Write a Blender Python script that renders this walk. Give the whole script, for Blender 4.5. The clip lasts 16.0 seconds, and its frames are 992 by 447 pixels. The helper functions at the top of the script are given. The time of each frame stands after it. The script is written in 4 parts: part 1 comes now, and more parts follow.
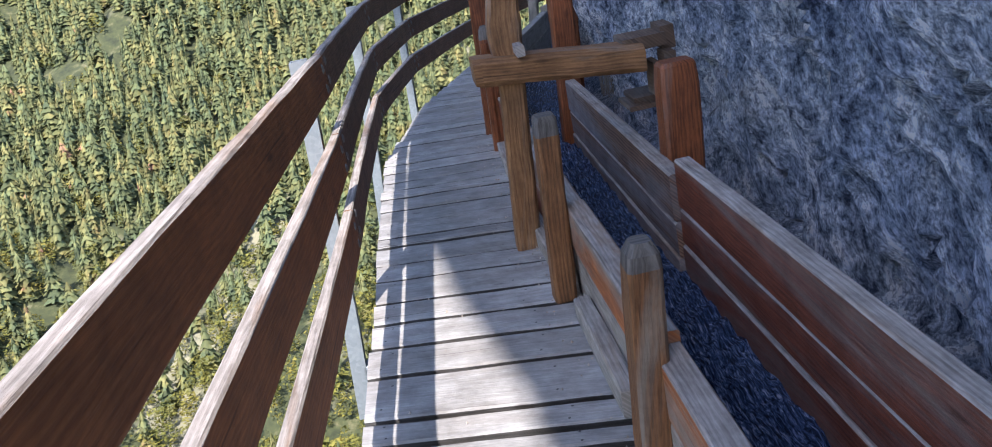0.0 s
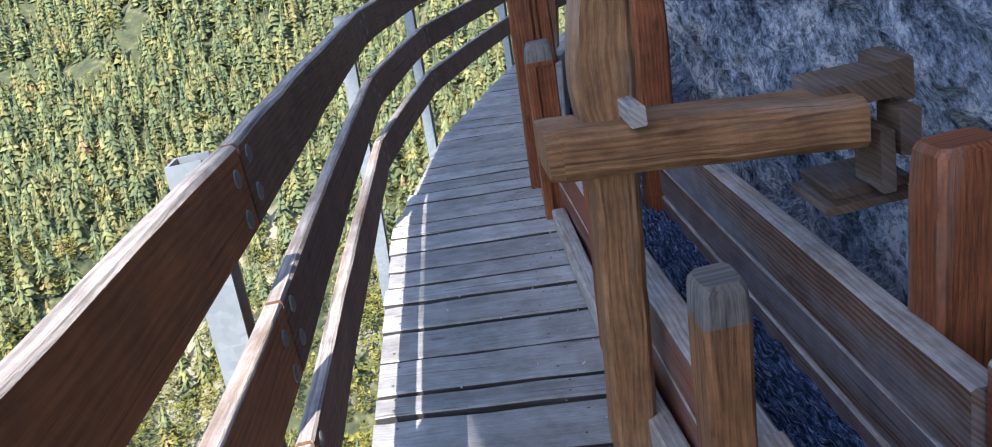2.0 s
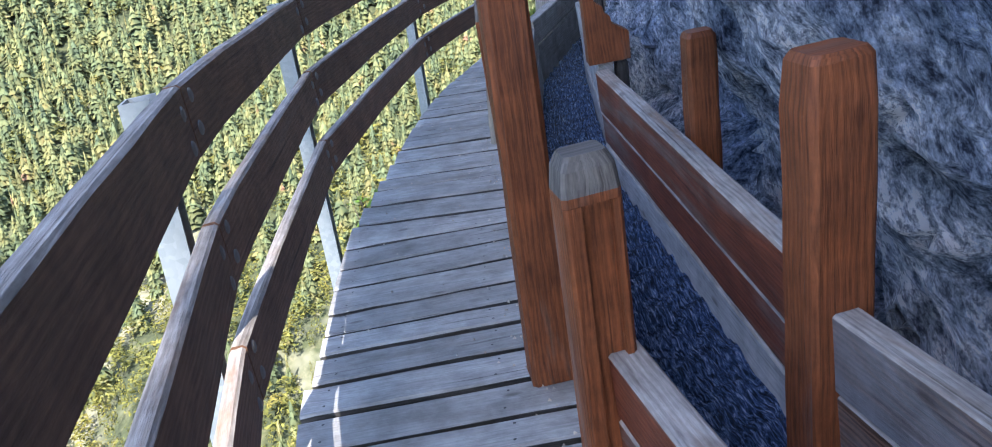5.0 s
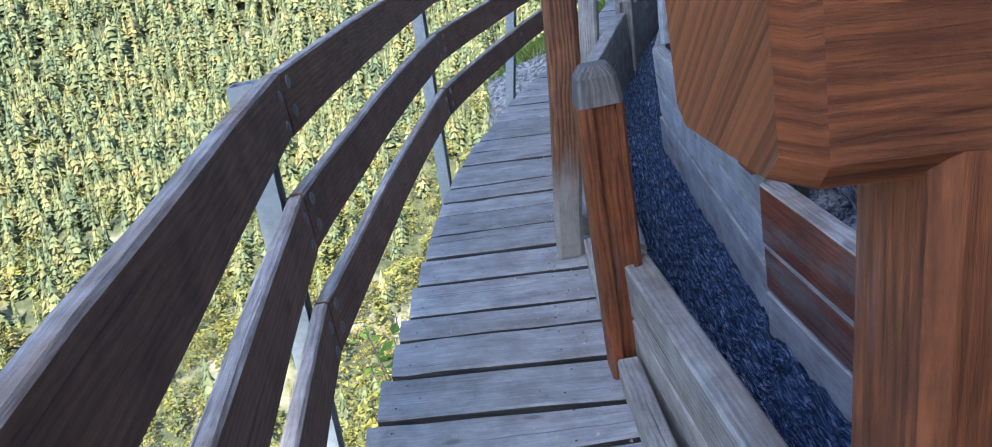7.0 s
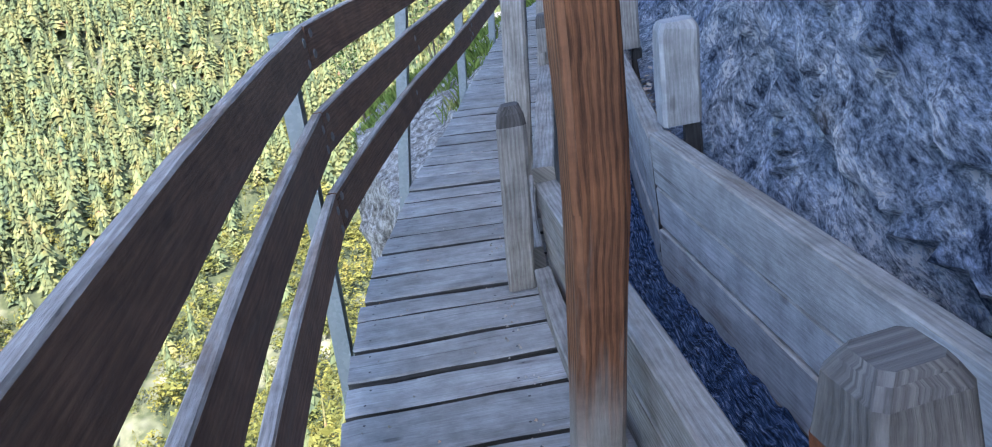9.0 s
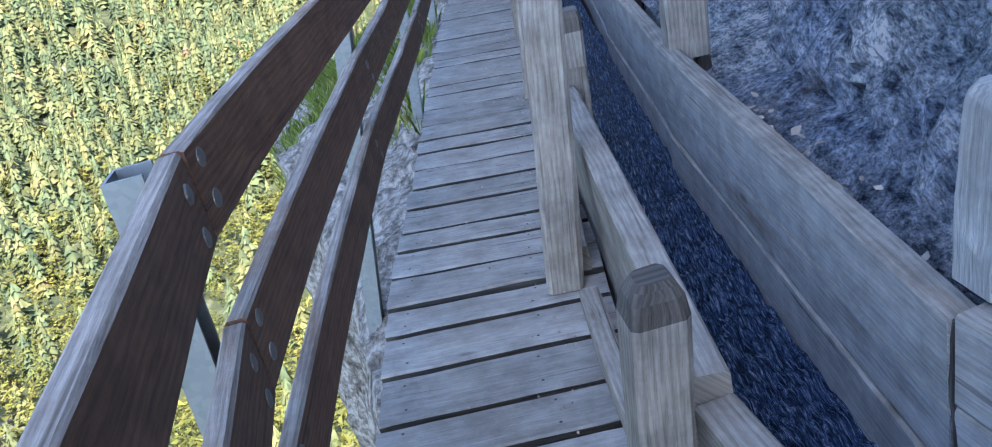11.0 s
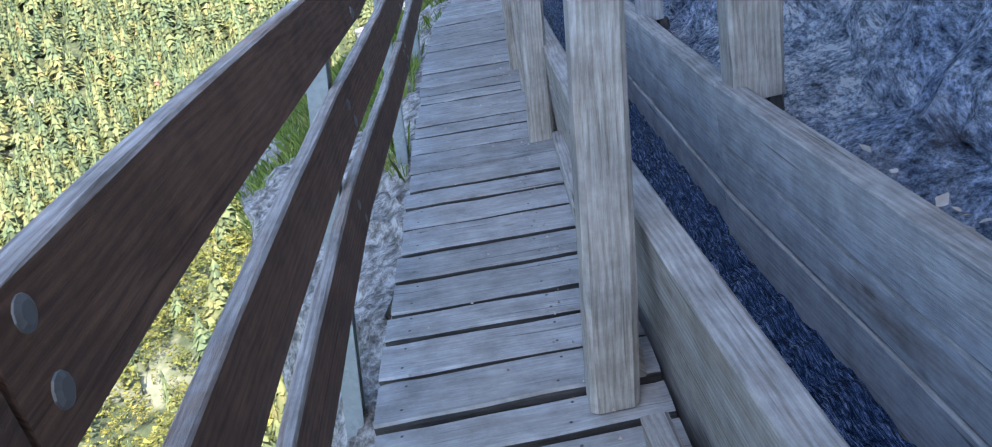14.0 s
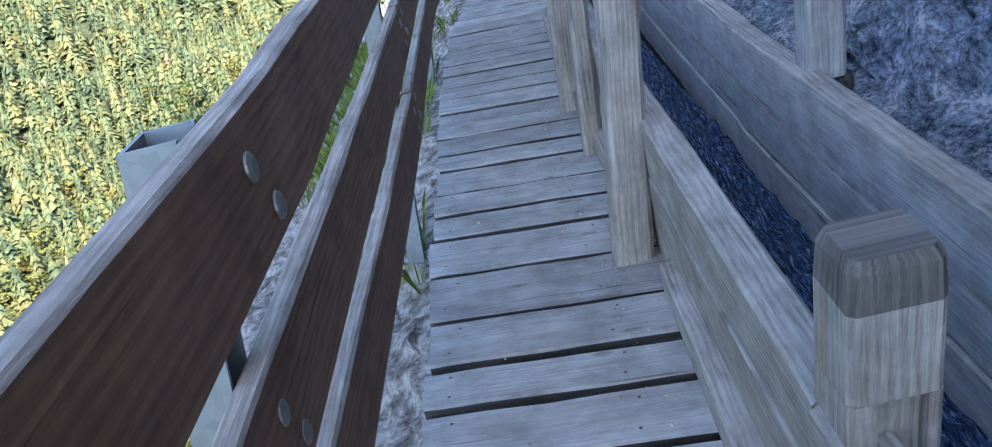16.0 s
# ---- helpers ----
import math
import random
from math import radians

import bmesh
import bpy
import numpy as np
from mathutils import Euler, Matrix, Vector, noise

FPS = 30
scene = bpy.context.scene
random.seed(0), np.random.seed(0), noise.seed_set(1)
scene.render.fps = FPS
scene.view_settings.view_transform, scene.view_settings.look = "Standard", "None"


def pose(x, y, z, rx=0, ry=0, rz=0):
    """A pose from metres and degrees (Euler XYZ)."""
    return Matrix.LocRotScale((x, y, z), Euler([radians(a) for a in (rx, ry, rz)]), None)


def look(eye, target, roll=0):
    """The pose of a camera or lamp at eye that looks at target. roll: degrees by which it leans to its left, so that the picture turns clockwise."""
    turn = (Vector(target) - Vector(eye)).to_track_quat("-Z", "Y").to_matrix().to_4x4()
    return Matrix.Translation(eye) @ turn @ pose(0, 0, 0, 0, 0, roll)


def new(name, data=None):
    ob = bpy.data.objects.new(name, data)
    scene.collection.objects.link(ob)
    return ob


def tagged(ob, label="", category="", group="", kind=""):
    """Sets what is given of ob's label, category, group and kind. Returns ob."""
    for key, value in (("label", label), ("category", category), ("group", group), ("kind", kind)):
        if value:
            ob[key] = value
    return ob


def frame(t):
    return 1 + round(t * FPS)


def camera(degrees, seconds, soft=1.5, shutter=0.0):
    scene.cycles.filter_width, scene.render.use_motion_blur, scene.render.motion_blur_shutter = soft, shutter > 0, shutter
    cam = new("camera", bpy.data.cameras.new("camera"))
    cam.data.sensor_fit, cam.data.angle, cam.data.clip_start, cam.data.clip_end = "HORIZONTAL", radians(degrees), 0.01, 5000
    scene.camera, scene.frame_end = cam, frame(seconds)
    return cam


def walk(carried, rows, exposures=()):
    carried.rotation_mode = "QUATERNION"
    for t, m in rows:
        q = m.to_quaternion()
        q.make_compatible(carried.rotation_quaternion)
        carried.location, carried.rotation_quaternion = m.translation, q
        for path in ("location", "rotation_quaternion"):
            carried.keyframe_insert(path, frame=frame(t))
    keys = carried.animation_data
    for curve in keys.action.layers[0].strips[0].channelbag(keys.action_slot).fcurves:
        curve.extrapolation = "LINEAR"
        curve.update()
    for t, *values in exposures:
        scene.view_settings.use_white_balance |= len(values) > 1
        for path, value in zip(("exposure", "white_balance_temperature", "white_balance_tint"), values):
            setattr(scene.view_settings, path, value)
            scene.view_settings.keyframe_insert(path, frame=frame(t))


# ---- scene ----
cam = camera(60.9, 16.0, soft=1.0)
PATH = [
    (0, (2.062, 2.424, 1.39), (1.678, 4.272, 0.727), -11.3),
    (0.5, (1.962, 2.854, 1.394), (1.516, 4.7, 0.766), -11.8),
    (1, (1.862, 3.241, 1.373), (1.417, 5.086, 0.743), -11.8),
    (1.5, (1.779, 3.676, 1.356), (1.332, 5.516, 0.713), -12.0),
    (2, (1.652, 4.081, 1.333), (1.226, 5.916, 0.661), -12.1),
    (2.5, (1.57, 4.514, 1.325), (1.163, 6.35, 0.644), -11.7),
    (3, (1.46, 4.938, 1.323), (1.07, 6.768, 0.617), -11.4),
    (3.2, (1.411, 5.092, 1.314), (1.034, 6.918, 0.592), -11.4),
    (5.3, (1.024, 6.331, 1.301), (0.885, 8.189, 0.574), -11.8),
    (5.5, (0.974, 6.486, 1.295), (0.843, 8.345, 0.569), -11.7),
    (6, (0.894, 6.904, 1.315), (0.786, 8.771, 0.605), -11.4),
    (6.5, (0.794, 7.319, 1.318), (0.697, 9.191, 0.62), -9.9),
    (7, (0.73, 7.65, 1.335), (0.623, 9.517, 0.626), -11.4),
    (7.5, (0.651, 8.019, 1.36), (0.567, 9.888, 0.654), -11.6),
    (8, (0.586, 8.393, 1.347), (0.668, 10.262, 0.641), -11.4),
    (8.5, (0.548, 8.743, 1.339), (0.77, 10.593, 0.612), -10.8),
    (9, (0.514, 9.206, 1.339), (0.756, 11.056, 0.619), -10.6),
    (9.5, (0.51, 9.698, 1.325), (0.828, 11.524, 0.574), -11.6),
    (10, (0.561, 10.208, 1.381), (0.873, 11.999, 0.547), -13.3),
    (10.2, (0.562, 10.382, 1.432), (0.878, 12.148, 0.549), -15.0),
    (12.3, (0.487, 11.21, 1.239), (0.975, 12.98, 0.447), -12.2),
    (12.5, (0.503, 11.214, 1.236), (0.982, 12.984, 0.438), -12.6),
    (13, (0.536, 11.202, 1.243), (0.982, 12.98, 0.442), -13.0),
    (13.5, (0.568, 11.321, 1.237), (1.015, 13.099, 0.439), -13.2),
    (14, (0.599, 11.572, 1.247), (1.065, 13.343, 0.444), -13.4),
    (14.5, (0.711, 11.902, 1.227), (1.175, 13.671, 0.419), -10.8),
    (15, (0.755, 12.257, 1.21), (1.212, 14.017, 0.377), -9.9),
    (15.5, (0.846, 12.618, 1.217), (1.28, 14.37, 0.356), -11.8),
    (16, (0.981, 13.054, 1.235), (1.392, 14.814, 0.377), -15.4),
]
walk(cam, [(t, look(eye, ahead, roll)) for t, eye, ahead, roll in PATH], [(0.0, 1.5, 6080, 18), (1.5, 1.7, 6050, 17), (3.0, 1.95, 5900, 15), (5.5, 2.15, 5900, 15), (10.0, 2.22, 5850, 13), (16.0, 2.2, 5880, 11)])

# ---------------------------------------------------------------- world, sun
SUN_TO = Vector((-0.015, -0.60, 0.80)).normalized()
world = bpy.data.worlds.new("world")
scene.world = world
world.use_nodes = True
wn = world.node_tree.nodes
sky = wn.new("ShaderNodeTexSky")
sky.sky_type = "NISHITA"
sky.sun_disc = False
sky.sun_elevation = math.asin(SUN_TO.z)
sky.sun_rotation = math.atan2(SUN_TO.x, SUN_TO.y)
wn["Background"].inputs[1].default_value = 0.15
world.node_tree.links.new(sky.outputs[0], wn["Background"].inputs[0])
sun = new("sun", bpy.data.lights.new("sun", "SUN"))
sun.data.energy, sun.data.angle, sun.data.color = 3.6, radians(0.5), (1.0, 0.93, 0.82)
sun.matrix_world = look(SUN_TO * 100, (0, 0, 0))


# ---------------------------------------------------------------- materials
def material(name, rough=0.8, metal=0.0):
    m = bpy.data.materials.new(name)
    m.use_nodes = True
    b = m.node_tree.nodes["Principled BSDF"]
    b.inputs["Roughness"].default_value, b.inputs["Metallic"].default_value = rough, metal
    return m, m.node_tree.nodes, m.node_tree.links, b


def ramp(nodes, stops):
    r = nodes.new("ShaderNodeValToRGB")
    while len(r.color_ramp.elements) < len(stops):
        r.color_ramp.elements.new(0.5)
    for e, (p, c) in zip(r.color_ramp.elements, stops):
        e.position, e.color = p, (*c, 1) if len(c) == 3 else c
    return r


def noise_tex(nodes, links, vec, scale, detail=6.0, rough=0.6, distort=0.0):
    n = nodes.new("ShaderNodeTexNoise")
    n.inputs["Scale"].default_value, n.inputs["Detail"].default_value = scale, detail
    n.inputs["Roughness"].default_value, n.inputs["Distortion"].default_value = rough, distort
    links.new(vec, n.inputs["Vector"])
    return n.outputs["Fac"]


def mapped(nodes, links, vec, sx, sy, sz=1.0):
    m = nodes.new("ShaderNodeMapping")
    m.inputs["Scale"].default_value = (sx, sy, sz)
    links.new(vec, m.inputs["Vector"])
    return m.outputs["Vector"]


def mix(nodes, links, fac, a, b, mode="MIX"):
    m = nodes.new("ShaderNodeMix")
    m.data_type, m.blend_type = "RGBA", mode
    for s, v in ((m.inputs[0], fac), (m.inputs[6], a), (m.inputs[7], b)):
        if isinstance(v, (int, float)):
            s.default_value = v
        elif isinstance(v, tuple):
            s.default_value = (*v, 1)
        else:
            links.new(v, s)
    return m.outputs[2]


def bump(nodes, links, bsdf, height, strength, dist):
    b = nodes.new("ShaderNodeBump")
    b.inputs["Strength"].default_value, b.inputs["Distance"].default_value = strength, dist
    links.new(height, b.inputs["Height"])
    links.new(b.outputs["Normal"], bsdf.inputs["Normal"])


def wood(name, dark, light, worn, worn_at=0.55, vary=0.25, rough=0.75, worn_scale=1.6, grain=1.0, foot=0.0):
    """Sawn timber: grain runs along U, two tones of early and late wood, patches weathered to the worn colour."""
    m, n, l, b = material(name, rough)
    uv = n.new("ShaderNodeTexCoord").outputs["UV"]
    fine = noise_tex(n, l, mapped(n, l, uv, 9.0, 170.0), 1.0, 7, 0.7, 0.4)
    broad = noise_tex(n, l, mapped(n, l, uv, 3.2, 30.0), 1.0, 6, 0.65, 1.6)
    wave = n.new("ShaderNodeTexWave")
    wave.bands_direction = "Y"
    wave.inputs["Scale"].default_value, wave.inputs["Distortion"].default_value = 20.0, 8.0
    wave.inputs["Detail"].default_value, wave.inputs["Detail Scale"].default_value = 3.0, 0.8
    l.new(mapped(n, l, uv, 0.22, 1.0), wave.inputs["Vector"])
    add = n.new("ShaderNodeMath")
    add.operation = "MULTIPLY_ADD"
    l.new(fine, add.inputs[0])
    add.inputs[1].default_value = 0.55
    half = n.new("ShaderNodeMath")
    half.operation = "MULTIPLY_ADD"
    l.new(broad, half.inputs[0])
    half.inputs[1].default_value, half.inputs[2].default_value = 0.45, 0.0
    l.new(half.outputs[0], add.inputs[2])
    tone = ramp(n, [(0.37, dark), (0.58, light)])
    l.new(add.outputs[0], tone.inputs[0])
    ringed = mix(n, l, 0.3 * grain, tone.outputs[0], ramp_of(n, l, wave.outputs["Fac"], dark, light))
    patch = noise_tex(n, l, mapped(n, l, uv, worn_scale * 0.45, worn_scale * 3.5), 1.0, 6, 0.68, 0.9)
    edge = ramp(n, [(worn_at - 0.1, (0, 0, 0)), (worn_at + 0.08, (1, 1, 1))])
    l.new(patch, edge.inputs[0])
    wtone = mix(n, l, add.outputs[0], tuple(c * 0.62 for c in worn), tuple(min(1, c * 1.25) for c in worn))
    col = mix(n, l, edge.outputs[0], ringed, wtone)
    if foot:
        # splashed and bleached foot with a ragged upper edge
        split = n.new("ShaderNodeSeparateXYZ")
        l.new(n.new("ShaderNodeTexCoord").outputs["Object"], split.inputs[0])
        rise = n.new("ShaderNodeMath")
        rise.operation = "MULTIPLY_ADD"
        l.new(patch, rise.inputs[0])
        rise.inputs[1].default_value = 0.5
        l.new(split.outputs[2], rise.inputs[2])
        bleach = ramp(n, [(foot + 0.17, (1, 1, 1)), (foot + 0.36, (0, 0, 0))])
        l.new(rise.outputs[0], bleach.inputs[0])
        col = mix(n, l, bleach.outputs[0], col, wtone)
    # knots and dark streaks
    spots = n.new("ShaderNodeTexVoronoi")
    spots.inputs["Scale"].default_value = 1.0
    l.new(mapped(n, l, uv, 3.0, 8.0), spots.inputs["Vector"])
    knot = ramp(n, [(0.05, (0.28, 0.24, 0.22)), (0.11, (1, 1, 1))])
    l.new(spots.outputs["Distance"], knot.inputs[0])
    col = mix(n, l, 0.55, col, knot.outputs[0], "MULTIPLY")
    crackn = noise_tex(n, l, mapped(n, l, uv, 1.1, 60.0), 1.0, 4, 0.5, 0.5)
    crk = ramp(n, [(0.30, (0.35, 0.33, 0.31)), (0.35, (1, 1, 1))])
    l.new(crackn, crk.inputs[0])
    col = mix(n, l, 0.8, col, crk.outputs[0], "MULTIPLY")
    dust = noise_tex(n, l, uv, 7.0, 8, 0.7)
    dr = ramp(n, [(0.37, (0.66, 0.65, 0.64)), (0.62, (1.16, 1.16, 1.16))])
    l.new(dust, dr.inputs[0])
    col = mix(n, l, 0.8, col, dr.outputs[0], "MULTIPLY")
    rnd = n.new("ShaderNodeObjectInfo").outputs["Random"]
    tint = ramp(n, [(0.0, (1 - vary,) * 3), (1.0, (1 + vary * 0.4,) * 3)])
    l.new(rnd, tint.inputs[0])
    col = mix(n, l, 1.0, col, tint.outputs[0], "MULTIPLY")
    l.new(col, b.inputs["Base Color"])
    bump(n, l, b, add.outputs[0], 0.9, 0.006)
    b.inputs["Specular IOR Level"].default_value = 0.3
    return m


def ramp_of(n, l, fac, dark, light):
    r = ramp(n, [(0.25, light), (0.8, dark)])
    l.new(fac, r.inputs[0])
    return r.outputs[0]


M_DECK = wood("weathered_deck_wood", (0.25, 0.245, 0.235), (0.40, 0.395, 0.38), (0.30, 0.285, 0.265), 0.56, 0.22, 0.88, 2.0, 0.4)
M_RAIL = wood("stained_rail_wood", (0.12, 0.058, 0.034), (0.27, 0.148, 0.092), (0.20, 0.14, 0.105), 0.66, 0.15, 0.6, 1.2)
# Rail wood of the first bays, with the sunlit deck's warm bounce painted in.
M_RAILBOUNCE = wood("bounce_lit_rail_wood", (0.22, 0.072, 0.02), (0.47, 0.17, 0.052), (0.36, 0.19, 0.10), 0.66, 0.15, 0.55, 1.2)
M_EDGE = wood("weathered_rail_edge", (0.19, 0.165, 0.145), (0.44, 0.40, 0.36), (0.26, 0.17, 0.11), 0.62, 0.1, 0.85, 2.5)
M_RED = wood("red_brown_wood", (0.085, 0.022, 0.012), (0.235, 0.07, 0.034), (0.21, 0.19, 0.17), 0.60, 0.2, 0.6, 1.1)
M_OAK = wood("brown_timber", (0.075, 0.032, 0.013), (0.27, 0.13, 0.055), (0.23, 0.20, 0.165), 0.64, 0.18, 0.7, 1.3)
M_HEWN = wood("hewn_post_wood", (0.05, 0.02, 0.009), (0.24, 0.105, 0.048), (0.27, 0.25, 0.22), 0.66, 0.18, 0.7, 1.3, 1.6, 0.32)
M_BEAM = wood("pale_brown_beam_wood", (0.12, 0.055, 0.022), (0.37, 0.195, 0.088), (0.26, 0.23, 0.20), 0.62, 0.18, 0.75, 1.3)
M_OAKDARK = wood("dark_packing_wood", (0.05, 0.032, 0.022), (0.15, 0.10, 0.07), (0.20, 0.18, 0.16), 0.6, 0.2, 0.8, 1.3)
M_HEAD = wood("blackened_post_head", (0.055, 0.05, 0.045), (0.17, 0.155, 0.14), (0.24, 0.22, 0.20), 0.6, 0.2, 0.9, 1.3)
M_GREY = wood("grey_timber", (0.20, 0.18, 0.155), (0.42, 0.395, 0.36), (0.26, 0.20, 0.15), 0.64, 0.18, 0.85, 1.4)
M_PALE = wood("pale_trough_wood", (0.27, 0.27, 0.265), (0.47, 0.47, 0.465), (0.17, 0.115, 0.075), 0.655, 0.15, 0.8, 0.9, 0.6)
M_ORANGE = wood("orange_brown_board_wood", (0.19, 0.055, 0.016), (0.48, 0.175, 0.06), (0.30, 0.26, 0.22), 0.56, 0.15, 0.6, 1.2)
M_GRAIN = wood("ring_grained_brown_board", (0.060, 0.030, 0.020), (0.25, 0.15, 0.10), (0.24, 0.235, 0.24), 0.54, 0.15, 0.7, 1.0, 2.0)
M_REDPOST = wood("red_brown_post_wood", (0.075, 0.022, 0.008), (0.27, 0.086, 0.03), (0.20, 0.17, 0.15), 0.68, 0.2, 0.6, 1.1)
# Wet timber; its dark tone also paints the shade in the plank gaps.
M_WETSHADE = wood("wet_and_gap_shade_wood", (0.03, 0.028, 0.026), (0.09, 0.085, 0.08), (0.05, 0.05, 0.05), 0.6, 0.1, 0.4)

M_STEEL, n, l, b = material("galvanised_steel", 0.5, 0.25)
vec = n.new("ShaderNodeTexCoord").outputs["Object"]
vor = n.new("ShaderNodeTexVoronoi")
vor.inputs["Scale"].default_value = 70
l.new(vec, vor.inputs["Vector"])
r = ramp(n, [(0.0, (0.20, 0.235, 0.26)), (1.0, (0.33, 0.37, 0.395))])
l.new(vor.outputs["Color"], r.inputs[0])
l.new(mix(n, l, noise_tex(n, l, vec, 9), r.outputs[0], (0.20, 0.225, 0.24)), b.inputs["Base Color"])
M_BOLT = material("bolt_steel", 0.5, 0.6)[0]
M_BOLT.node_tree.nodes["Principled BSDF"].inputs["Base Color"].default_value = (0.24, 0.23, 0.22, 1)

M_ROCK, n, l, b = material("slate_rock", 0.85)
vec = n.new("ShaderNodeTexCoord").outputs["Object"]
turned = n.new("ShaderNodeMapping")
turned.inputs["Rotation"].default_value = (radians(-38), radians(12), 0)
l.new(vec, turned.inputs["Vector"])
bed = turned.outputs["Vector"]
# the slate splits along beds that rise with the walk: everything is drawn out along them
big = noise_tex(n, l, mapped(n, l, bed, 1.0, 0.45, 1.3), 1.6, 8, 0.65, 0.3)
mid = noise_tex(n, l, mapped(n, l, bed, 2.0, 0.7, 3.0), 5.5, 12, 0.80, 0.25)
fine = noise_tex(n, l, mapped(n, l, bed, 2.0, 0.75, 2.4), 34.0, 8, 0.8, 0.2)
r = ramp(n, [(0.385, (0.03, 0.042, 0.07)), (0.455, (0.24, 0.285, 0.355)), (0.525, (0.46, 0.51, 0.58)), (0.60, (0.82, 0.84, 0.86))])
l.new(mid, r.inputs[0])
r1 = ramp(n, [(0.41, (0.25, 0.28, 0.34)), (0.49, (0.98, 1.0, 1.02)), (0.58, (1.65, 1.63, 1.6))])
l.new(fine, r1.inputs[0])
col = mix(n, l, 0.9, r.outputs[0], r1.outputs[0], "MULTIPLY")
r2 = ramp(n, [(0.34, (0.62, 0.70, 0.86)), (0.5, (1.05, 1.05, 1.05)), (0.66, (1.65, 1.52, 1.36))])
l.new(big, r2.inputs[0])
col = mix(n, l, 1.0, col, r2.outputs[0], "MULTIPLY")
vein = noise_tex(n, l, mapped(n, l, bed, 1.2, 0.4, 3.2), 3.2, 11, 0.78, 0.5)
vr = ramp(n, [(0.61, (0, 0, 0)), (0.68, (0.85, 0.85, 0.85))])
l.new(vein, vr.inputs[0])
pale = mix(n, l, fine, (0.34, 0.37, 0.42), (0.80, 0.80, 0.80))
col = mix(n, l, vr.outputs[0], col, pale)
ochre = noise_tex(n, l, vec, 1.1, 6, 0.65, 0.5)
orr = ramp(n, [(0.60, (0, 0, 0)), (0.74, (0.55, 0.55, 0.55))])
l.new(ochre, orr.inputs[0])
col = mix(n, l, orr.outputs[0], col, (0.30, 0.235, 0.15))
l.new(col, b.inputs["Base Color"])
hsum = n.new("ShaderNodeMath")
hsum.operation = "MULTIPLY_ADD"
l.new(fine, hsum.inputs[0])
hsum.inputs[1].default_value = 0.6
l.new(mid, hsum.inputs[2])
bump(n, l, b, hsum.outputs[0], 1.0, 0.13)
b.inputs["Specular IOR Level"].default_value = 0.25

M_WATER, n, l, b = material("running_water", 0.06)
vec = n.new("ShaderNodeTexCoord").outputs["UV"]
b.inputs["IOR"].default_value = 1.33
rip = noise_tex(n, l, mapped(n, l, vec, 22.0, 70.0), 1.0, 6, 0.75, 0.5)
# Blue sky reflection and sparkle painted into the base colour, along with foam specks.
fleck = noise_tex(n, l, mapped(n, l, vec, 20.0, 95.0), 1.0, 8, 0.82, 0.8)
glint_foam = ramp(n, [(0.43, (0.012, 0.021, 0.045)), (0.51, (0.05, 0.095, 0.21)), (0.575, (0.24, 0.36, 0.64)), (0.64, (0.80, 0.86, 0.96))])
l.new(fleck, glint_foam.inputs[0])
l.new(glint_foam.outputs[0], b.inputs["Base Color"])
bump(n, l, b, rip, 1.0, 0.10)

M_SOIL, n, l, b = material("scree_soil", 0.95)
vec = n.new("ShaderNodeTexCoord").outputs["Object"]
s1 = noise_tex(n, l, vec, 14, 10, 0.75)
r = ramp(n, [(0.36, (0.045, 0.040, 0.034)), (0.48, (0.20, 0.185, 0.165)), (0.60, (0.48, 0.46, 0.43))])
l.new(s1, r.inputs[0])
l.new(r.outputs[0], b.inputs["Base Color"])
bump(n, l, b, s1, 1.0, 0.04)

M_GROUND, n, l, b = material("forest_floor", 0.95)
vec = n.new("ShaderNodeTexCoord").outputs["Object"]
g1 = noise_tex(n, l, vec, 0.16, 8, 0.7)
g2 = noise_tex(n, l, vec, 0.013, 5, 0.6)
r = ramp(n, [(0.35, (0.026, 0.034, 0.016)), (0.55, (0.060, 0.070, 0.026)), (0.72, (0.17, 0.155, 0.085))])
l.new(g1, r.inputs[0])
r2 = ramp(n, [(0.60, (0, 0, 0)), (0.68, (1, 1, 1))])
l.new(g2, r2.inputs[0])
l.new(mix(n, l, r2.outputs[0], r.outputs[0], (0.24, 0.23, 0.15)), b.inputs["Base Color"])


def leafy(name, stops, scale=0.16):
    m, n, l, b = material(name, 0.75)
    rnd = n.new("ShaderNodeNewGeometry").outputs["Random Per Island"]
    vec = n.new("ShaderNodeTexCoord").outputs["Object"]
    r = ramp(n, stops)
    tone = noise_tex(n, l, vec, scale, 3, 0.6)
    spread = n.new("ShaderNodeMapRange")
    spread.inputs[1].default_value, spread.inputs[2].default_value = 0.28, 0.72
    l.new(tone, spread.inputs[0])
    l.new(spread.outputs[0], r.inputs[0])
    v = ramp(n, [(0.0, (0.62,) * 3), (1.0, (1.36,) * 3)])
    l.new(rnd, v.inputs[0])
    l.new(mix(n, l, 1.0, r.outputs[0], v.outputs[0], "MULTIPLY"), b.inputs["Base Color"])
    b.inputs["Specular IOR Level"].default_value = 0.15
    return m


M_CONIFER = leafy("conifer_needles", [(0.0, (0.052, 0.072, 0.042)), (0.35, (0.092, 0.114, 0.052)), (0.65, (0.142, 0.146, 0.056)), (0.92, (0.21, 0.180, 0.066)), (1.0, (0.27, 0.150, 0.090))], 0.10)
M_BROAD = leafy("yellow_green_foliage", [(0.0, (0.080, 0.092, 0.026)), (0.6, (0.145, 0.138, 0.030)), (1.0, (0.225, 0.180, 0.040))], 0.10)
M_GRASS = leafy("grass_blades", [(0.0, (0.07, 0.12, 0.02)), (0.7, (0.16, 0.21, 0.045)), (1.0, (0.33, 0.30, 0.12))], 3.0)
